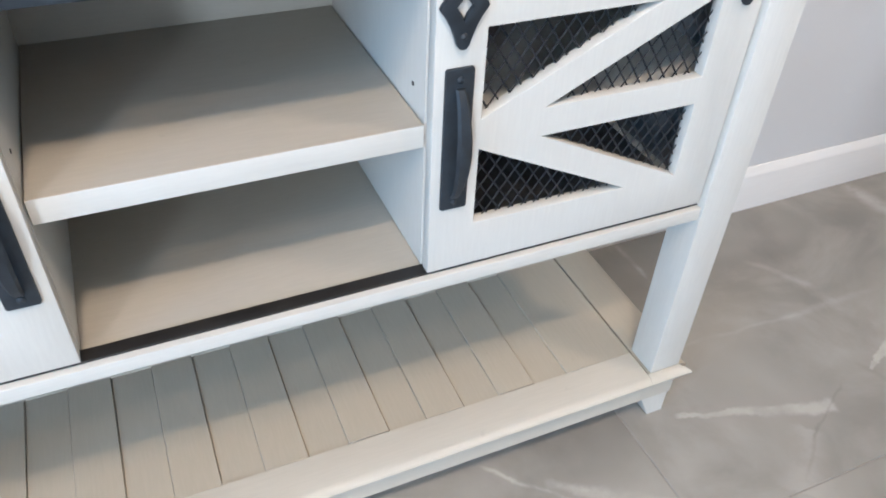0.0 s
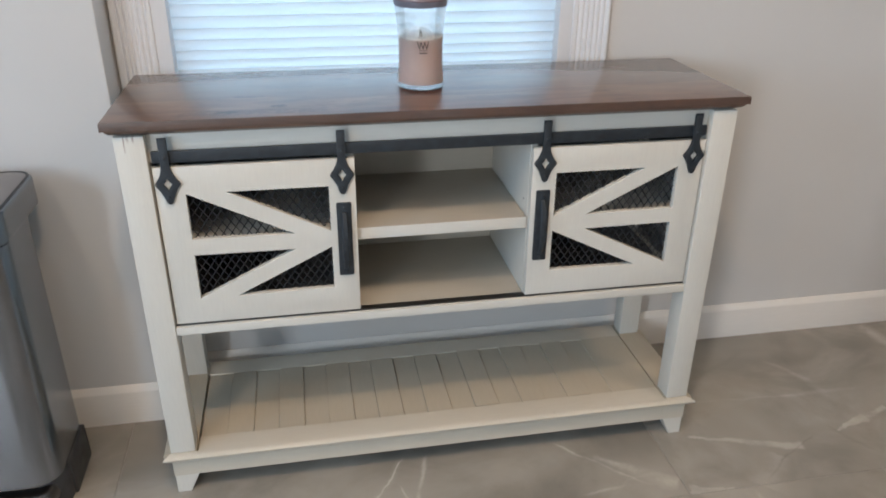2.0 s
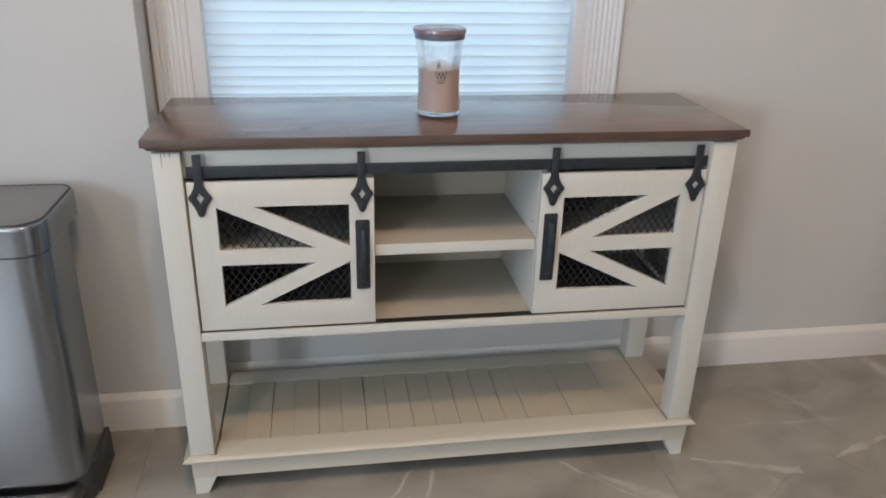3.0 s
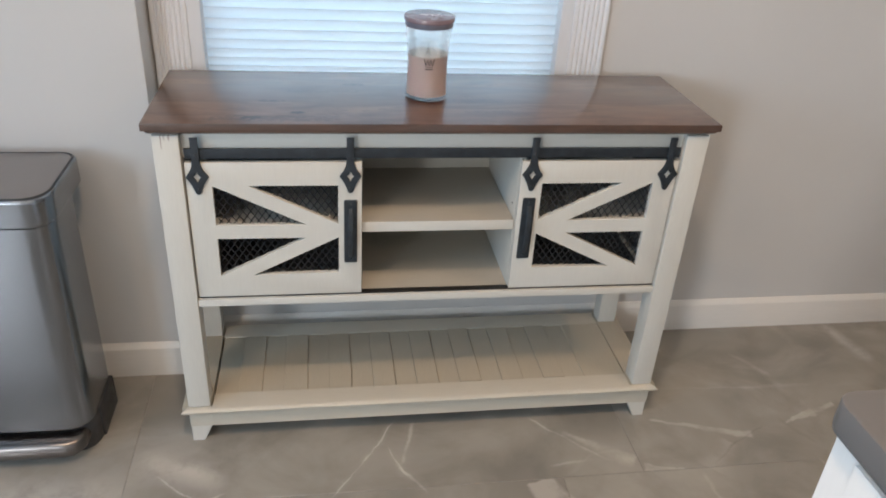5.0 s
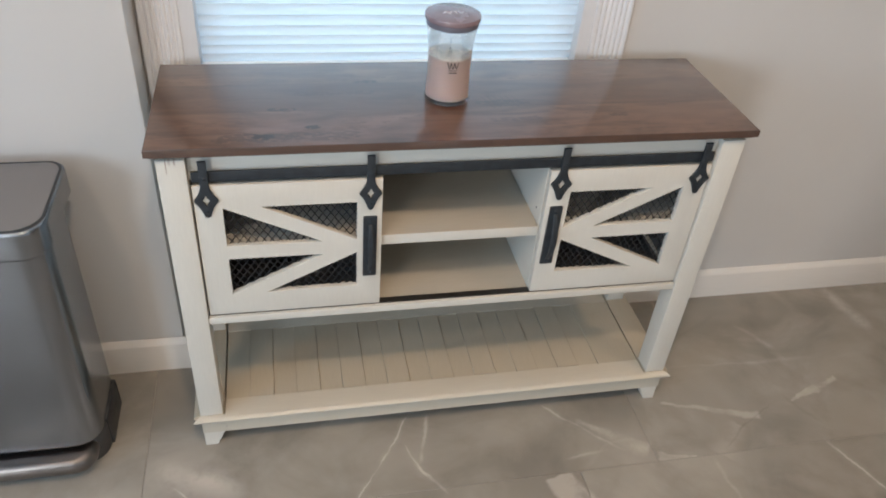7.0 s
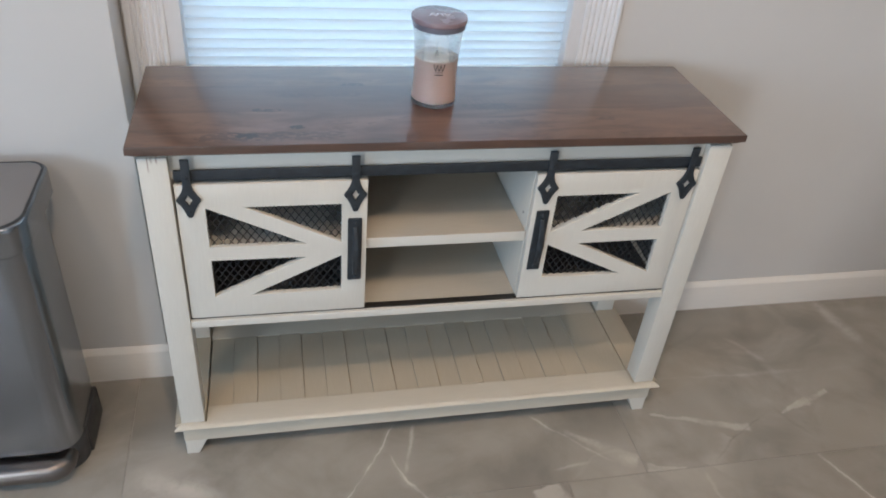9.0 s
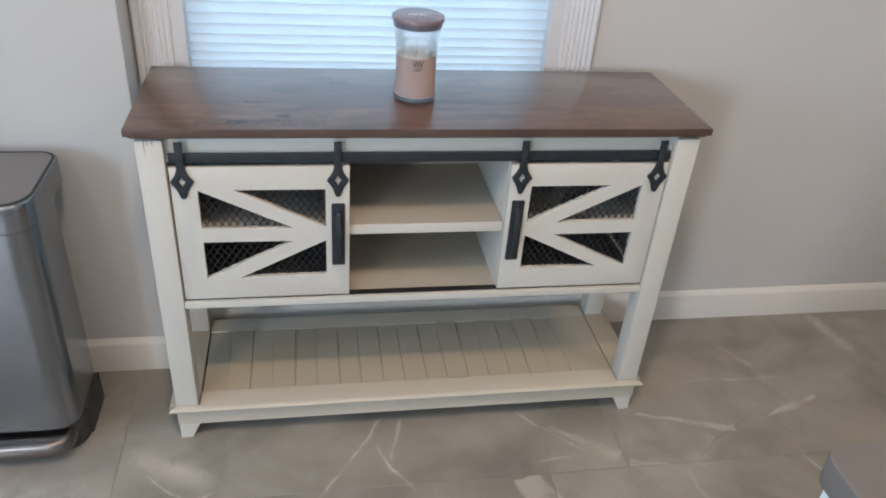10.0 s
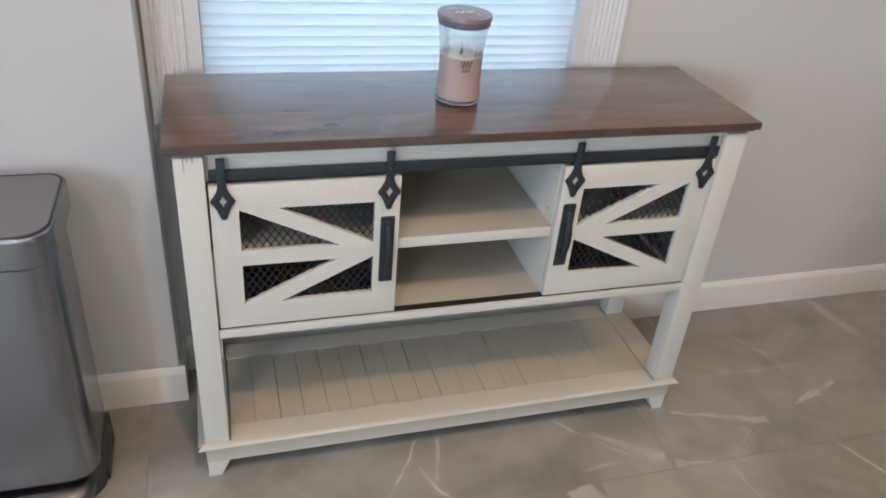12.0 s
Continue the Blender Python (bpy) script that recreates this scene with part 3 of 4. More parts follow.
for lx, ly, _ in DOWNLIGHTS:
    if light0 is None:
        light0 = tagged(empty("downlight", (lx, ly, CEIL)), "round white recessed downlight, lit", "ceiling light", "recessed ceiling lights")
        local(part("trim_ring", turned([(0.085, CEIL - 0.0005), (0.084, CEIL - 0.006), (0.068, CEIL - 0.008), (0.062, CEIL - 0.0005)], lx, ly, 40), VINYL), light0)
        local(part("lens", turned([(0.0005, CEIL - 0.003), (0.0615, CEIL - 0.003), (0.0615, CEIL - 0.0005)], lx, ly, 40), LAMP_LENS), light0)
    else:
        copy_thing(light0, pose(lx, ly, CEIL))

# ---- the sideboard ----
S = tagged(empty("sideboard", (0, 0.18, 0)), "cream farmhouse sideboard with dark brown top and sliding barn doors", "sideboard")


def sp(name, bm, material, label=""):
    return local(part(name, bm, material, None, label), S)


# top with a moulded edge
levels = [(0.0030, 0.8295), (0.0008, 0.8286), (0.0, 0.8265), (0.0, 0.8135), (0.0055, 0.8125), (0.0070, 0.8090), (0.0120, 0.8045), (0.0200, 0.8018), (0.0225, 0.8000)]
bm = bmesh.new()
rings(bm, [[(-0.6 + i, 0.0 + i, z), (0.6 - i, 0.0 + i, z), (0.6 - i, 0.352 - i, z), (-0.6 + i, 0.352 - i, z)] for i, z in levels])
sp("tabletop", bm, WALNUT, "dark brown wood-grain top with knots and a moulded edge")

# legs and feet
for sx in (-1, 1):
    for y0, y1 in ((0.012, 0.062), (0.296, 0.340)):
        a, b = sorted((sx * 0.533, sx * 0.584))
        sp("leg", cube(a, b, y0, y1, 0.1088, 0.7998, 0.002), CREAM_UP)
    for y0, y1 in ((0.014, 0.062), (0.296, 0.338)):
        bm = bmesh.new()
        o, i0, i1 = sx * 0.583, sx * 0.533, sx * 0.555
        yb = (y0, y1 - 0.016) if y0 < 0.1 else (y0 + 0.016, y1)
        rings(bm, [[(o, yb[0], 0.0), (i1, yb[0], 0.0), (i1, yb[1], 0.0), (o, yb[1], 0.0)],
                   [(o, y0, 0.0475), (i0, y0, 0.0475), (i0, y1, 0.0475), (o, y1, 0.0475)],
                   [(o, y0, 0.088), (i0, y0, 0.088), (i0, y1, 0.088), (o, y1, 0.088)]])
        bmesh.ops.bevel(bm, geom=bm.edges[:], offset=0.001, segments=1, affect="EDGES")
        sp("foot", bm, CREAM_UP, "short tapered foot")

# carcass
for sx in (-1, 1):
    a, b = sorted((sx * 0.548, sx * 0.566))
    sp("side_panel", cube(a, b, 0.0625, 0.2955, 0.394, 0.7998), CREAM_UP)
    a, b = sorted((sx * 0.172, sx * 0.187))
    sp("divider", cube(a, b, 0.038, 0.330, 0.4135, 0.7998), CREAM_UP, "upright divider panel with a shelf pin hole")
    sp("end_strip", cube(*sorted((sx * 0.5325, sx * 0.5475)), 0.0625, 0.070, 0.4135, 0.7998), CREAM_UP)
sp("back_panel", cube(-0.5475, 0.5475, 0.3305, 0.336, 0.394, 0.7998, 0.0005), CREAM_INSIDE_SHADED)
sp("header_panel", cube(-0.5325, 0.5325, 0.0300, 0.0370, 0.746, 0.7998, 0.001), CREAM_LONG)
sp("cabinet_floor", cube(-0.5325, 0.5325, 0.040, 0.330, 0.394, 0.4125, 0.0008), CREAM_INSIDE_SHADED)
# Dark sheets added behind the mesh doors to imitate the shade in the bays.
BAY_SHADOW = satin_paint("bay_shadow_tone", (0.20, 0.20, 0.20), (5, 40, 40), 0.5, 0.05)
BAY_FLOOR_SHADOW = satin_paint("bay_floor_shadow_tone", (0.17, 0.165, 0.16), (5, 40, 40), 0.5, 0.05)
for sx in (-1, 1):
    sp("bay_floor_shadow", cube(*sorted((sx * 0.1875, sx * 0.5320)), 0.0405, 0.3250, 0.4128, 0.4142, 0), BAY_FLOOR_SHADOW, "added dark sheet standing for the shade on the bay floor")
    sp("bay_back_shadow", cube(*sorted((sx * 0.1875, sx * 0.5470)), 0.3255, 0.3300, 0.4128, 0.7990, 0), BAY_SHADOW, "added dark sheet standing for the shade at the bay back")
    sp("bay_side_shadow", cube(*sorted((sx * 0.5440, sx * 0.5475)), 0.0705, 0.3250, 0.4145, 0.7990, 0), BAY_SHADOW)
    sp("bay_divider_shadow", cube(*sorted((sx * 0.1875, sx * 0.1890)), 0.0405, 0.3250, 0.4145, 0.7990, 0), BAY_SHADOW)
sp("front_rail", cube(-0.5325, 0.5325, 0.0145, 0.0395, 0.394, 0.4115, 0.0012), CREAM_LONG)
sp("track", cube(-0.5320, 0.5320, 0.0225, 0.0385, 0.4112, 0.4142, 0.0004), BLACK_TRACK, "black floor track for the sliding doors")
sp("shelf", cube(-0.1705, 0.1705, 0.0358, 0.3295, 0.566, 0.5895, 0.0006), CREAM_INSIDE_SHADED, "cream middle shelf board")
# Front strip in lighter cream, for the light its upright face catches.
sp("lit_edge_strip", cube(-0.1705, 0.1705, 0.0342, 0.0357, 0.5658, 0.5897, 0.0005), CREAM_LONG, "lighter cream strip for the lit front edge of the shelf")
for sx in (-1, 1):
    sp("inner_shelf", cube(*sorted((sx * 0.1892, sx * 0.5437)), 0.042, 0.3295, 0.566, 0.5845, 0.0008), CREAM_LONG)
    bm = turned([(0.0003, 0.0006), (0.0022, 0.0006), (0.0024, 0.0)], 0, 0, 16)
    bm.transform(Matrix.Translation((sx * 0.1719, 0.067, 0.617)) @ Matrix.Rotation(radians(-90 * sx), 4, "Y"))
    sp("pin_hole", bm, BLACK_TRACK, "dark shelf pin hole")

# hanging bar
sp("hanging_bar", cube(-0.527, 0.527, 0.0190, 0.0245, 0.7475, 0.7690, 0.0008), BLACK_IRON, "black flat iron rail for the doors")


def hanger_plate(cx):
    """A black strap that opens into a pierced, concave diamond."""
    out = []
    half = [(0.0078, 0.7945), (0.0078, 0.744), (0.0085, 0.736), (0.0112, 0.7275), (0.0160, 0.7185), (0.0212, 0.7118), (0.0226, 0.7090),
            (0.0212, 0.7062), (0.0165, 0.7000), (0.0118, 0.6915), (0.0082, 0.6825), (0.0056, 0.6745), (0.0030, 0.6715), (0.0, 0.6708)]
    out = [(cx + x, z) for x, z in half] + [(cx - x, z) for x, z in half[-2::-1]]
    hole = []
    for x, z in ((0, 0.7208), (0.0030, 0.7145), (0.0078, 0.7090), (0.0030, 0.7032), (0, 0.6965), (-0.0030, 0.7032), (-0.0078, 0.7090), (-0.0030, 0.7145)):
        hole.append((cx + x, z))
    return plate([out, hole], 0.0125, 0.0178, 0.0009)


def bolt_head(cx, z, y, r=0.004):
    bm = turned([(0.0003, 0.0025), (r * 0.6, 0.0022), (r, 0.0010), (r, 0.0)], 0, 0, 14)
    bm.transform(Matrix.Translation((cx, y, z)) @ Matrix.Rotation(radians(90), 4, "X"))
    return bm


def door(x0, x1, inner):
    """A sliding door with four triangular lights; inner is the sign of the side that meets the opening."""
    mid = (x0 + x1) / 2
    u = lambda v: mid + inner * v  # v grows towards the opening
    tri = [[(u(-0.1275), 0.6865), (u(-0.1275), 0.5955), (u(0.0595), 0.5945)], [(u(-0.0560), 0.6865), (u(0.1285), 0.6860), (u(0.1285), 0.5950)],
           [(u(-0.1275), 0.5630), (u(0.0590), 0.5620), (u(-0.1275), 0.4705)], [(u(-0.0570), 0.4705), (u(0.1285), 0.4725), (u(0.1285), 0.5615)]]
    bm = plate([[(x0, 0.4175), (x1, 0.4175), (x1, 0.7390), (x0, 0.7390)]] + tri, 0.0185, 0.0328, 0.0010)
    d = sp("door", bm, CREAM_UP, "cream barn door with slanting braces over black wire mesh")
    # diamond wire mesh behind the lights, woven of two slanting families
    bm = bmesh.new()
    wx0, wx1, wz0, wz1 = mid - 0.140, mid + 0.140, 0.458, 0.698
    step, slope, r = 0.0156, 1.45, 0.00100
    for s, yy in ((1, 0.0292), (-1, 0.0304)):
        c = wx0 - (wz1 - wz0) / slope
        while c < wx1 + (wz1 - wz0) / slope:
            pts = []
            for k in range(2):
                zz = (wz0, wz1)[k]
                pts.append([c + s * (zz - (wz0 + wz1) / 2) / slope, zz])
            (ax, az), (bx, bz) = pts
            lo, hi = 0.0, 1.0
            dx = bx - ax
            t0, t1 = sorted(((wx0 - ax) / dx, (wx1 - ax) / dx))
            lo, hi = max(lo, t0), min(hi, t1)
            if hi - lo > 0.02:
                p = Vector((ax + dx * lo, yy, az + (bz - az) * lo))
                q = Vector((ax + dx * hi, yy, az + (bz - az) * hi))
                side = (q - p).normalized().cross(Vector((0, 1, 0))) * r
                dep = Vector((0, r, 0))
                rings(bm, [[e + side, e + dep, e - side, e - dep] for e in (p, q)])
            c += step
    part("wire_mesh", bm, BLACK_WIRE, d, "black diamond wire mesh")
    # handle: back plate, bowed grip, bolts
    hx = u(0.1545)
    bm = plate([rounded_flat(hx - 0.0142, hx + 0.0142, 0.4995, 0.6530, 0.003)], 0.0148, 0.0184, 0.0008)
    part("handle", bm, BLACK_IRON, d, "black iron handle plate with a bowed grip")
    bm = bmesh.new()
    loops = []
    for k in range(17):
        w = k / 16
        zz = 0.6335 - 0.119 * w
        yy = 0.0142 - 0.017 * math.sin(math.pi * w) ** 0.7
        wd = 0.0048 + 0.0030 * math.sin(math.pi * w)
        loops.append([(hx - wd, yy, zz), (hx - wd * 0.6, yy - 0.0026, zz), (hx + wd * 0.6, yy - 0.0026, zz), (hx + wd, yy, zz), (hx + wd * 0.6, yy + 0.002, zz), (hx - wd * 0.6, yy + 0.002, zz)])
    rings(bm, loops)
    part("grip", bm, BLACK_IRON, d)
    for zz in (0.6420, 0.5085):
        part("bolt", bolt_head(hx, zz, 0.0149, 0.0036), BLACK_IRON, d)
    for v in (-0.1545, 0.1545):
        part("hanger", hanger_plate(u(v)), BLACK_IRON, d, "black strap hanger ending in a pierced diamond")
        for zz in (0.7580, 0.6835):
            part("bolt", bolt_head(u(v), zz, 0.0127, 0.0032), BLACK_IRON, d)
    return d


def rounded_flat(x0, x1, z0, z1, r, steps=4):
    return [(x, y) for x, y, _ in rounded_rect(x0, x1, z0, z1, (r, r, r, r), 0, steps)]


door(-0.529, -0.172, 1)
door(0.172, 0.529, -1)

# lower shelf: moulded frame round a deck of boards that lie high and low by turns
PROFILE = [(0.012, 0.0480), (0.012, 0.0865), (0.0095, 0.0890), (0.0055, 0.0910), (0.0005, 0.0950), (-0.0030, 0.0990), (-0.0035, 0.1020), (-0.0015, 0.1045), (0.0040, 0.1070), (0.0080, 0.1085), (0.058, 0.1085), (0.058, 0.0480)]
DECK_X, DECK_Y0, DECK_Y1 = 0.5290, 0.0584, 0.2905
bm = bmesh.new()
rings(bm, [[(x, y, z) for y, z in PROFILE] for x in (-0.5285, 0.5285)])
sp("front_board", bm, CREAM_SHELF, "front shelf board with a moulded nosing")
for sx in (-1, 1):
    bm = bmesh.new()
    # the side board carries the nosing round the end
    prof = [(0.5310 if y > 0.05 else 0.584 - (y - 0.012), z) for y, z in PROFILE]
    rings(bm, [[(sx * x, yy, z) for x, z in prof] for yy in (0.0125, 0.346)])
    sp("side_board", bm, CREAM_DECK_SHADED, "side shelf board with a moulded edge")
    bm = bmesh.new()
    nose = [(min(y, 0.0123), z) for y, z in PROFILE[:-1]]
    rings(bm, [[(sx * 0.5288, y, z) for y, z in nose], [(sx * (0.584 - (y - 0.012)), y, z) for y, z in nose]])
    sp("corner_nosing", bm, CREAM_SHELF)
sp("back_board", cube(-0.5285, 0.5285, DECK_Y1 + 0.0004, 0.346, 0.0480, 0.1085, 0.0010), CREAM_SHELF)
sp("deck", cube(-0.5285, 0.5285, DECK_Y0, DECK_Y1, 0.0850, 0.1000, 0), CREAM_DECK_SHADED, "recessed shelf deck")
PITCH, SPLIT = 0.1113, 0.0545
low_mesh = high_mesh = None
x = -0.5260
for k in range(9):
    # low board, with an open joint on one side of it
    if low_mesh is None:
        low_mesh = mesh_of("low_slat", cube(0.0008, SPLIT - 0.0003, DECK_Y0, DECK_Y1, 0.1002, 0.1060, 0.0003, 1), CREAM_DECK_SHADED)
        high_mesh = mesh_of("high_slat", cube(SPLIT + 0.0003, PITCH - 0.0002, DECK_Y0, DECK_Y1, 0.1002, 0.1083, 0.0006, 1), CREAM_DECK_SHADED)
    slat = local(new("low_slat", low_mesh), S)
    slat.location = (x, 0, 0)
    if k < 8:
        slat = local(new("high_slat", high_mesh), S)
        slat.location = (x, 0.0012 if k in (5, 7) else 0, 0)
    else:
        sp("end_slat", cube(x + SPLIT, DECK_X - 0.0006, DECK_Y0, DECK_Y1, 0.1002, 0.1083, 0.0006, 1), CREAM_DECK_SHADED)
    x += PITCH

# ---- the candle ----
CX, CY, TOP = -0.0225, 0.178, 0.8297
C = tagged(empty("candle", (CX, CY, TOP)), "pink-beige candle in waisted glass jar with brown wooden lid", "candle")


def cp(name, bm, material, label=""):
    return local(part(name, bm, material, None, label), C)


def jar_r(h):
    """Outer radius of the waisted jar at height h over its base."""
    k = h / 0.155
    return 0.0405 + 0.0058 * (1 - k) ** 2.2 * 1.05 + 0.0102 * k ** 2.6


outer = [(0.0005, 0.0), (0.040, 0.0), (0.0440, 0.0008)] + [(jar_r(h), h) for h in [0.003 + 0.152 * i / 20 for i in range(21)]]
inner = [(jar_r(h) - 0.0016, h) for h in [0.155 - 0.145 * i / 20 for i in range(21)]] + [(0.034, 0.0085), (0.0005, 0.0085)]
jar = cp("jar", turned([(r, TOP + z) for r, z in outer + inner], CX, CY), JAR_GLASS, "clear waisted glass jar with a thick base")
WAXTOP = 0.096
wax = cp("wax", turned([(0.0005, TOP + 0.0088)] + [(jar_r(h) - 0.0008, TOP + h) for h in [0.0098 + (WAXTOP - 0.0098) * i / 14 for i in range(15)]]
                 + [(jar_r(WAXTOP) - 0.006, TOP + WAXTOP - 0.001), (0.0005, TOP + WAXTOP - 0.0015)], CX, CY), WAX, "pink-beige wax, two thirds full")
# thin cloudy film left on the glass over the wax
bm = bmesh.new()
film = []
for k in range(5):
    loop = []
    for i in range(64):
        a = 2 * math.pi * i / 64
        h = WAXTOP - 0.001 + (0.020 + 0.004 * math.sin(3 * a + 0.6) + 0.003 * math.sin(7 * a)) * k / 4
        r = jar_r(h) - 0.0022
        loop.append((CX + r * math.cos(a), CY + r * math.sin(a), TOP + h))
    film.append(loop)
rings(bm, film, True, False)
cp("wax_film", bm, WAX_FILM, "cloudy wax film on the glass")
bm = cube(-0.0045, 0.0045, -0.0008, 0.0008, 0.0, 0.013, 0.0003, 1)
for v in bm.verts:
    if v.co.z > 0.008:
        v.co.x *= 0.45
bm.transform(Matrix.Translation((CX, CY, TOP + WAXTOP - 0.0015)))
# Pale disc added on the wax, imitating window light glowing through its top.
top = [(0.0005, TOP + WAXTOP - 0.0004), (jar_r(WAXTOP) - 0.0080, TOP + WAXTOP - 0.0002), (jar_r(WAXTOP) - 0.0030, TOP + WAXTOP + 0.0022), (jar_r(WAXTOP) - 0.0028, TOP + WAXTOP - 0.0014)]
part("wax_top_glow", turned(top, CX, CY), WAX_TOP_GLOW, wax, "pale disc standing for the backlit top of the wax")
part("wick", bm, WICK, wax, "charred flat wooden wick")
cp("lid_seal", turned([(0.0005, TOP + 0.1560), (0.0505, TOP + 0.1560), (0.0518, TOP + 0.1575), (0.0522, TOP + 0.1668), (0.0005, TOP + 0.1668)], CX, CY), LID_SEAL)
lid = cp("lid", turned([(0.0005, TOP + 0.1670), (0.0533, TOP + 0.1670), (0.0543, TOP + 0.1680), (0.0545, TOP + 0.1750), (0.0538, TOP + 0.1767), (0.0526, TOP + 0.1773), (0.0005, TOP + 0.1773)], CX, CY, 72), LID_WOOD, "mauve-brown round wooden lid")
# print on the lid and on the jar: plain strokes
bm = bmesh.new()
for a, b in (((-0.020, -0.004), (-0.013, 0.006)), ((-0.013, 0.006), (-0.008, -0.006)), ((-0.008, -0.006), (-0.002, 0.007)), ((0.004, 0.006), (0.006, -0.006)), ((0.010, 0.007), (0.014, -0.004)), ((0.014, -0.004), (0.021, 0.003))):
    d = Vector((b[0] - a[0], b[1] - a[1])).normalized() * 0.0014
    n = Vector((-d.y, d.x))
    pts = [(a[0] + n.x, a[1] + n.y), (a[0] - n.x, a[1] - n.y), (b[0] - n.x, b[1] - n.y), (b[0] + n.x, b[1] + n.y)]
    rings(bm, [[(CX + px, CY + py, TOP + z) for px, py in pts] for z in (0.1774, 0.1777)])
part("lid_print", bm, LABEL_LIGHT, lid, "pale printed strokes")


def on_jar(bm, a0, a1, h0, h1, thick=0.0005):
    """A curved patch on the jar, between two angles (degrees from the front) and two heights."""
    loops = []
    for k in range(7):
        a = radians(-90 + a0 + (a1 - a0) * k / 6)
        lp = []
        for h, o in ((h0, 0.0002), (h1, 0.0002), (h1, 0.0002 + thick), (h0, 0.0002 + thick)):
            r = jar_r(h) + o
            lp.append((CX + r * math.cos(a), CY + r * math.sin(a), TOP + h))
        loops.append(lp)
    rings(bm, loops)


def slant(bm, a0, h0, a1, h1, half):
    """A slanting stroke on the jar."""
    loops = []
    for k in range(5):
        w = k / 4
        h = h0 + (h1 - h0) * w
        r = jar_r(h)
        lp = []
        for da, o in ((-half, 0.0002), (half, 0.0002), (half, 0.0007), (-half, 0.0007)):
            a = radians(-90 + a0 + (a1 - a0) * w + da)
            lp.append((CX + (r + o) * math.cos(a), CY + (r + o) * math.sin(a), TOP + h))
        loops.append(lp)
    rings(bm, loops)


bm = bmesh.new()
turn = -4
for a0, h0, a1, h1 in ((-13, 0.0945, -8, 0.0805), (-4, 0.0935, -7, 0.0805), (-4, 0.0935, 1, 0.0805), (5, 0.0935, 2, 0.0805), (5, 0.0935, 10, 0.0805), (15, 0.0945, 11, 0.0805)):
    slant(bm, a0 + turn, h0, a1 + turn, h1, 1.0)
on_jar(bm, -9 + turn, 12 + turn, 0.0770, 0.0780)
on_jar(bm, -9 + turn, 12 + turn, 0.0715, 0.0735)
part("label_print", bm, LABEL_INK, jar, "dark printed mark and bars")

# ---- the step bin ----
BX0, BX1 = -1.205, -0.797
B = tagged(empty("step_bin", (-1.0, 0.12, 0)), "brushed stainless steel step bin with a closed lid and black base", "trash can")


def bp(name, bm, material, label=""):
    return local(part(name, bm, material, None, label), B)


def body_loop(z, inset=0.0, rf=0.052, rb=0.030, recess=0.0, rear=0.250):
    k = z / 0.669
    front = -0.027 + 0.026 * k + recess
    return rounded_rect(BX0 + inset, BX1 - inset, front + inset, rear - inset, (rb, rb, rf, rf), z, 10)


bm = bmesh.new()
rings(bm, [body_loop(z, i, rear=0.190) for z, i in ((0.086, 0.012), (0.087, 0.0045), (0.090, 0.0035), (0.093, 0.0035), (0.30, 0.0035), (0.599, 0.0035), (0.603, 0.0035), (0.605, 0.006))])
bp("body", bm, STEEL_BODY, "brushed steel body")
bm = bmesh.new()
rings(bm, [body_loop(z, i) for z, i in ((0.6055, 0.004), (0.6065, 0.0005), (0.6085, -0.0003), (0.6115, -0.0003), (0.656, -0.0003), (0.659, -0.0003), (0.664, 0.0005), (0.6665, 0.003))])
bin_lid = bp("lid", bm, STEEL_BODY, "closed steel lid with a deep band")
bm = bmesh.new()
rings(bm, [body_loop(z, i) for z, i in ((0.6655, 0.0035), (0.669, 0.0040), (0.6702, 0.0055), (0.6695, 0.0075), (0.6675, 0.0085))])
part("lid_rim", bm, DARK_RIM, bin_lid, "dark rim round the lid")
bm = bmesh.new()
rings(bm, [body_loop(z, i) for z, i in ((0.6660, 0.0090), (0.6688, 0.0086), (0.6694, 0.0100), (0.6696, 0.05))])
part("lid_panel", bm, STEEL_LID, bin_lid, "flat brushed steel lid panel")
bm = bmesh.new()
rings(bm, [body_loop(z, i, recess=0.020, rear=0.192) for z, i in ((0.0, 0.006), (0.003, 0.0035), (0.020, 0.003), (0.070, 0.002), (0.0825, 0.003), (0.0858, 0.006))])
bp("base", bm, BLACK_PLASTIC, "black plastic base band")
bm = bmesh.new()
ped = []
for z, i in ((0.036, 0.006), (0.037, 0.002), (0.044, 0.0), (0.063, 0.004), (0.070, 0.009), (0.072, 0.016)):
    ped.append(rounded_rect(BX0 + 0.03 + i, BX1 - 0.017 - i, -0.058 + i, 0.02, (0.004, 0.004, 0.045, 0.045), z, 10))
rings(bm, ped)
bp("pedal", bm, STEEL_PEDAL, "wide steel foot pedal")
bm = cube(BX1 - 0.012, BX1 + 0.0035, 0.05, 0.178, 0.0, 0.088, 0.006, 3)
for v in bm.verts:
    if v.co.x > BX1 + 0.001:
        v.co.x -= 0.009 * max(0.0, (v.co.z - 0.05) / 0.055)
bp("base_side", bm, BLACK_PLASTIC)

# ---- the kitchen island ----
IX, IY, IZ = 0.228, -0.948, 0.915
I = tagged(empty("kitchen_island", (1.1, -1.45, 0)), "white kitchen island with a grey stone worktop and rounded corner", "kitchen island")


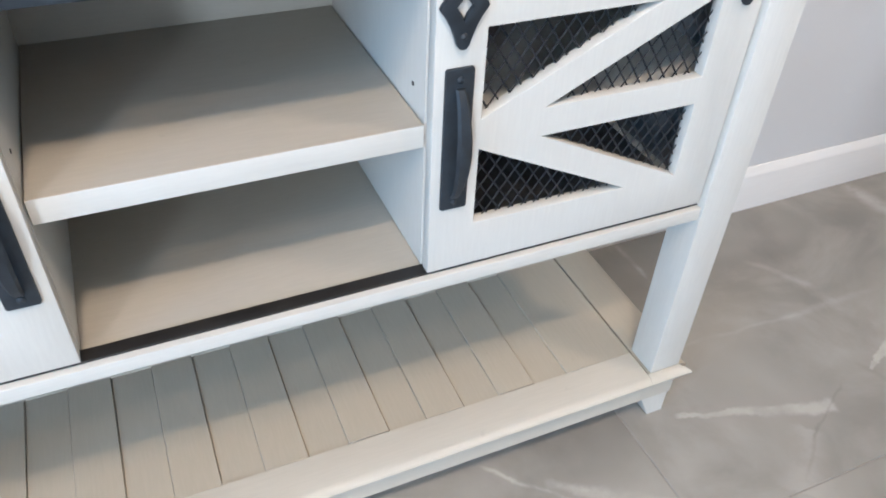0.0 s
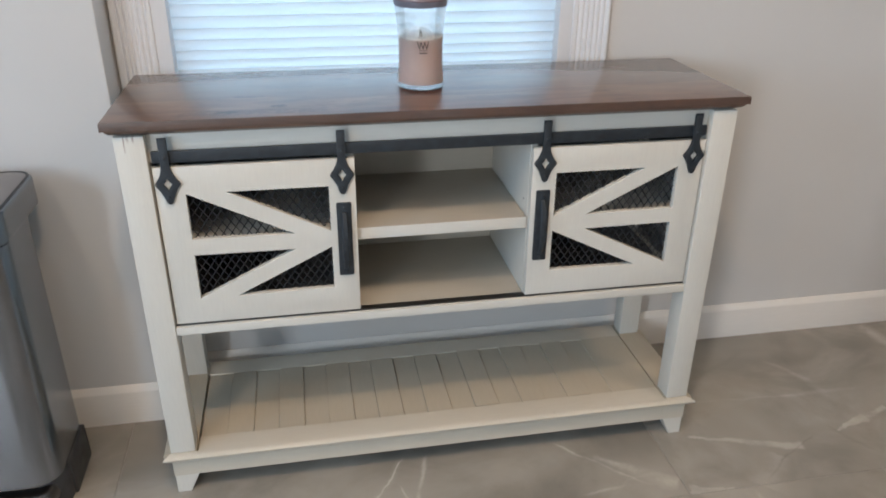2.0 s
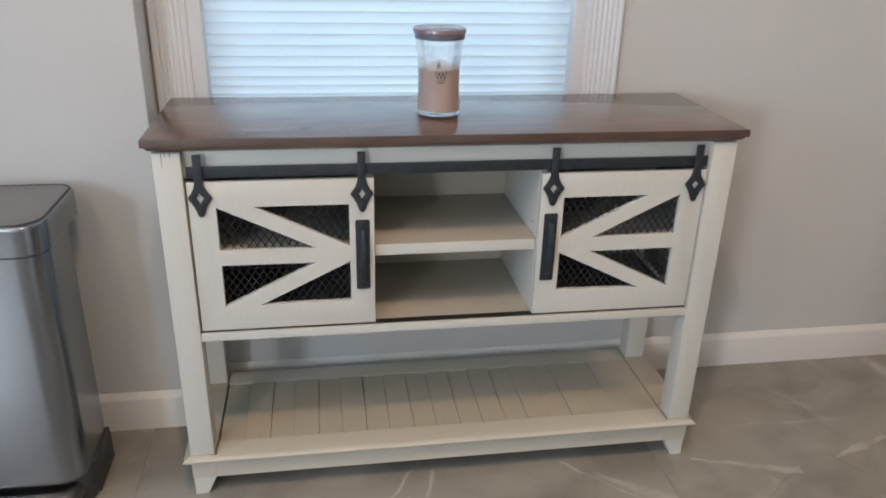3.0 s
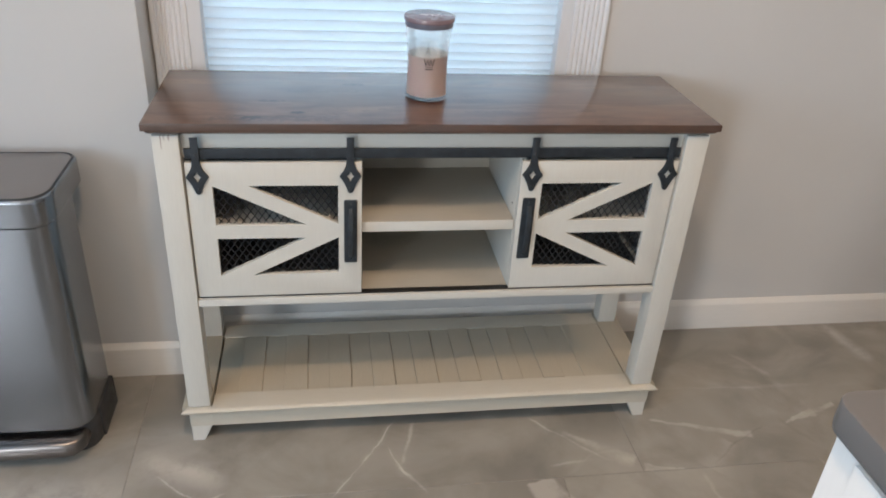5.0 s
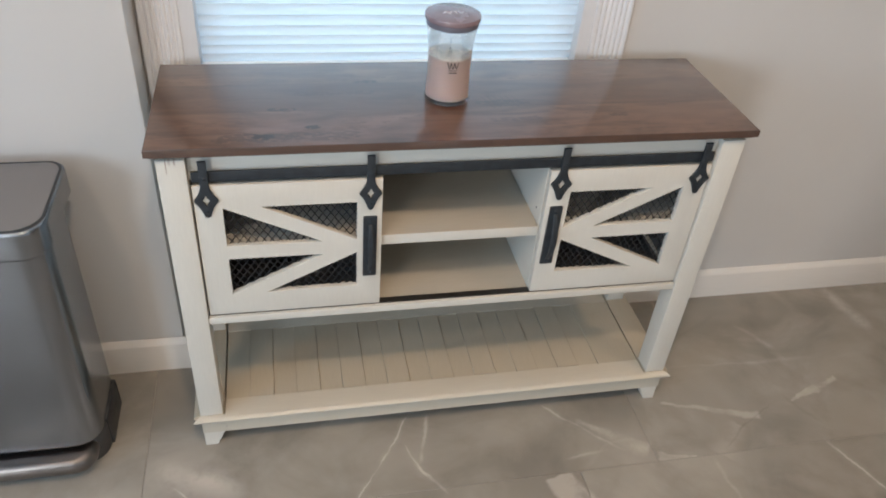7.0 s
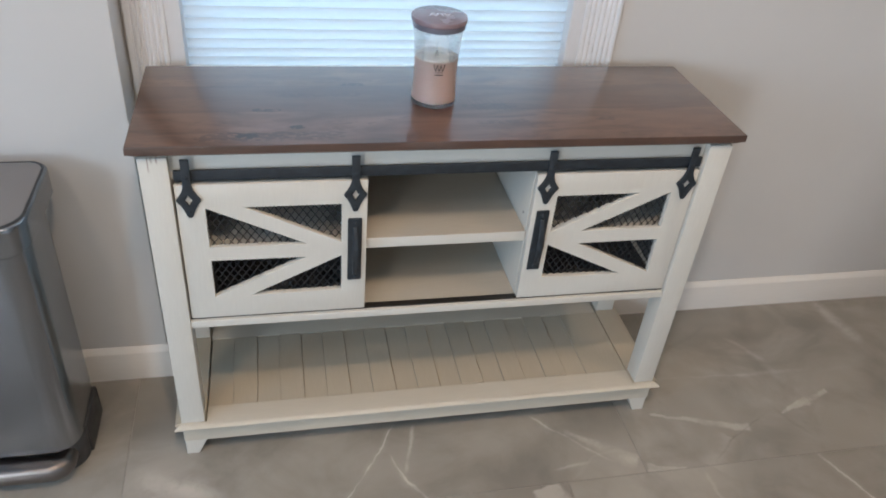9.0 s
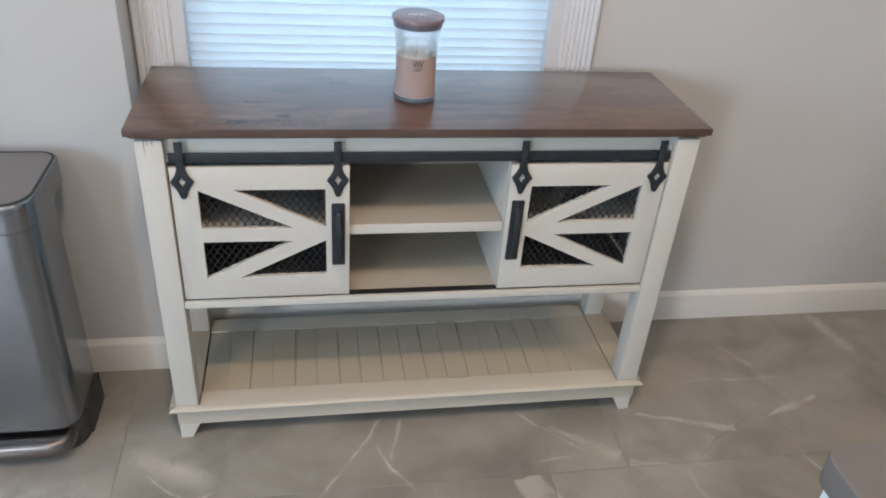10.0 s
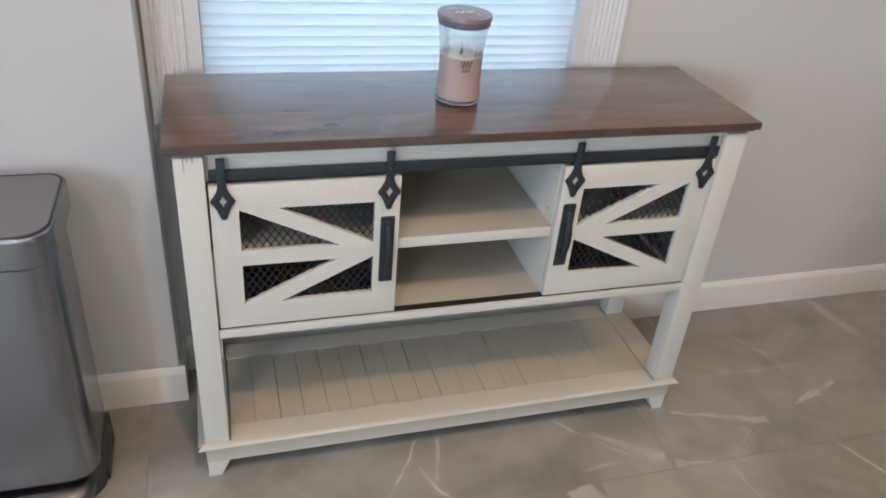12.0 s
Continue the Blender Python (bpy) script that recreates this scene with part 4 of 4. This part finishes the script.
def ip(name, bm, material, label=""):
    return local(part(name, bm, material, None, label), I)


bm = bmesh.new()
rings(bm, [rounded_rect(IX + i, 2.2 - i, -1.95 + i, IY - i, (0.03, 0.024 - i * 0.3, 0.024, 0.03), z, 10)
           for z, i in ((IZ - 0.037, 0.004), (IZ - 0.034, 0.001), (IZ - 0.028, 0.0), (IZ - 0.003, 0.0), (IZ - 0.0008, 0.0008), (IZ, 0.003))])
ip("worktop", bm, QUARTZ, "grey stone worktop")
ip("body", cube(IX + 0.012, 2.17, -1.92, IY - 0.014, 0.09, IZ - 0.0372, 0.002), ISLAND_PAINT)
ip("plinth", cube(IX + 0.08, 2.12, -1.87, IY - 0.08, 0.0, 0.0898, 0.001), ISLAND_PAINT)
for a, b in ((-1.0, -1.32), (-1.335, -1.655)):
    ip("end_panel", cube(IX + 0.006, IX + 0.0117, b, a, 0.10, IZ - 0.045, 0.002), ISLAND_PAINT)

# ---- the floor ----
floor = setting("floor", cube(ROOM_X0, ROOM_X1, ROOM_Y0, WALL_Y, -0.10, -0.0014, 0), GROUT, "large grey marble-look porcelain floor tiles", "floor")
TW, TD, GAP = 1.229, 0.612, 0.0022
tile_mesh = {}
row = 0
y = -0.186
while y > ROOM_Y0:
    y -= TD
    row -= 1
while y < WALL_Y - 0.002:
    x = {0: 0.512, 1: 0.305}[row % 2] - 5 * TW
    while x < ROOM_X1:
        x0, x1 = max(x, ROOM_X0) + GAP / 2, min(x + TW, ROOM_X1) - GAP / 2
        y0, y1 = max(y, ROOM_Y0) + GAP / 2, min(y + TD, WALL_Y - 0.001) - GAP / 2
        if x1 - x0 > 0.02 and y1 - y0 > 0.02:
            key = (round(x1 - x0, 4), round(y1 - y0, 4))
            if key not in tile_mesh:
                tile_mesh[key] = mesh_of("tile", cube(0, key[0], 0, key[1], -0.0085, 0, 0.0008, 1), TILE)
            t = new("tile", tile_mesh[key])
            t.location = (x0, y0, 0)
            t.parent = floor
        x += TW
    y += TD
    row += 1
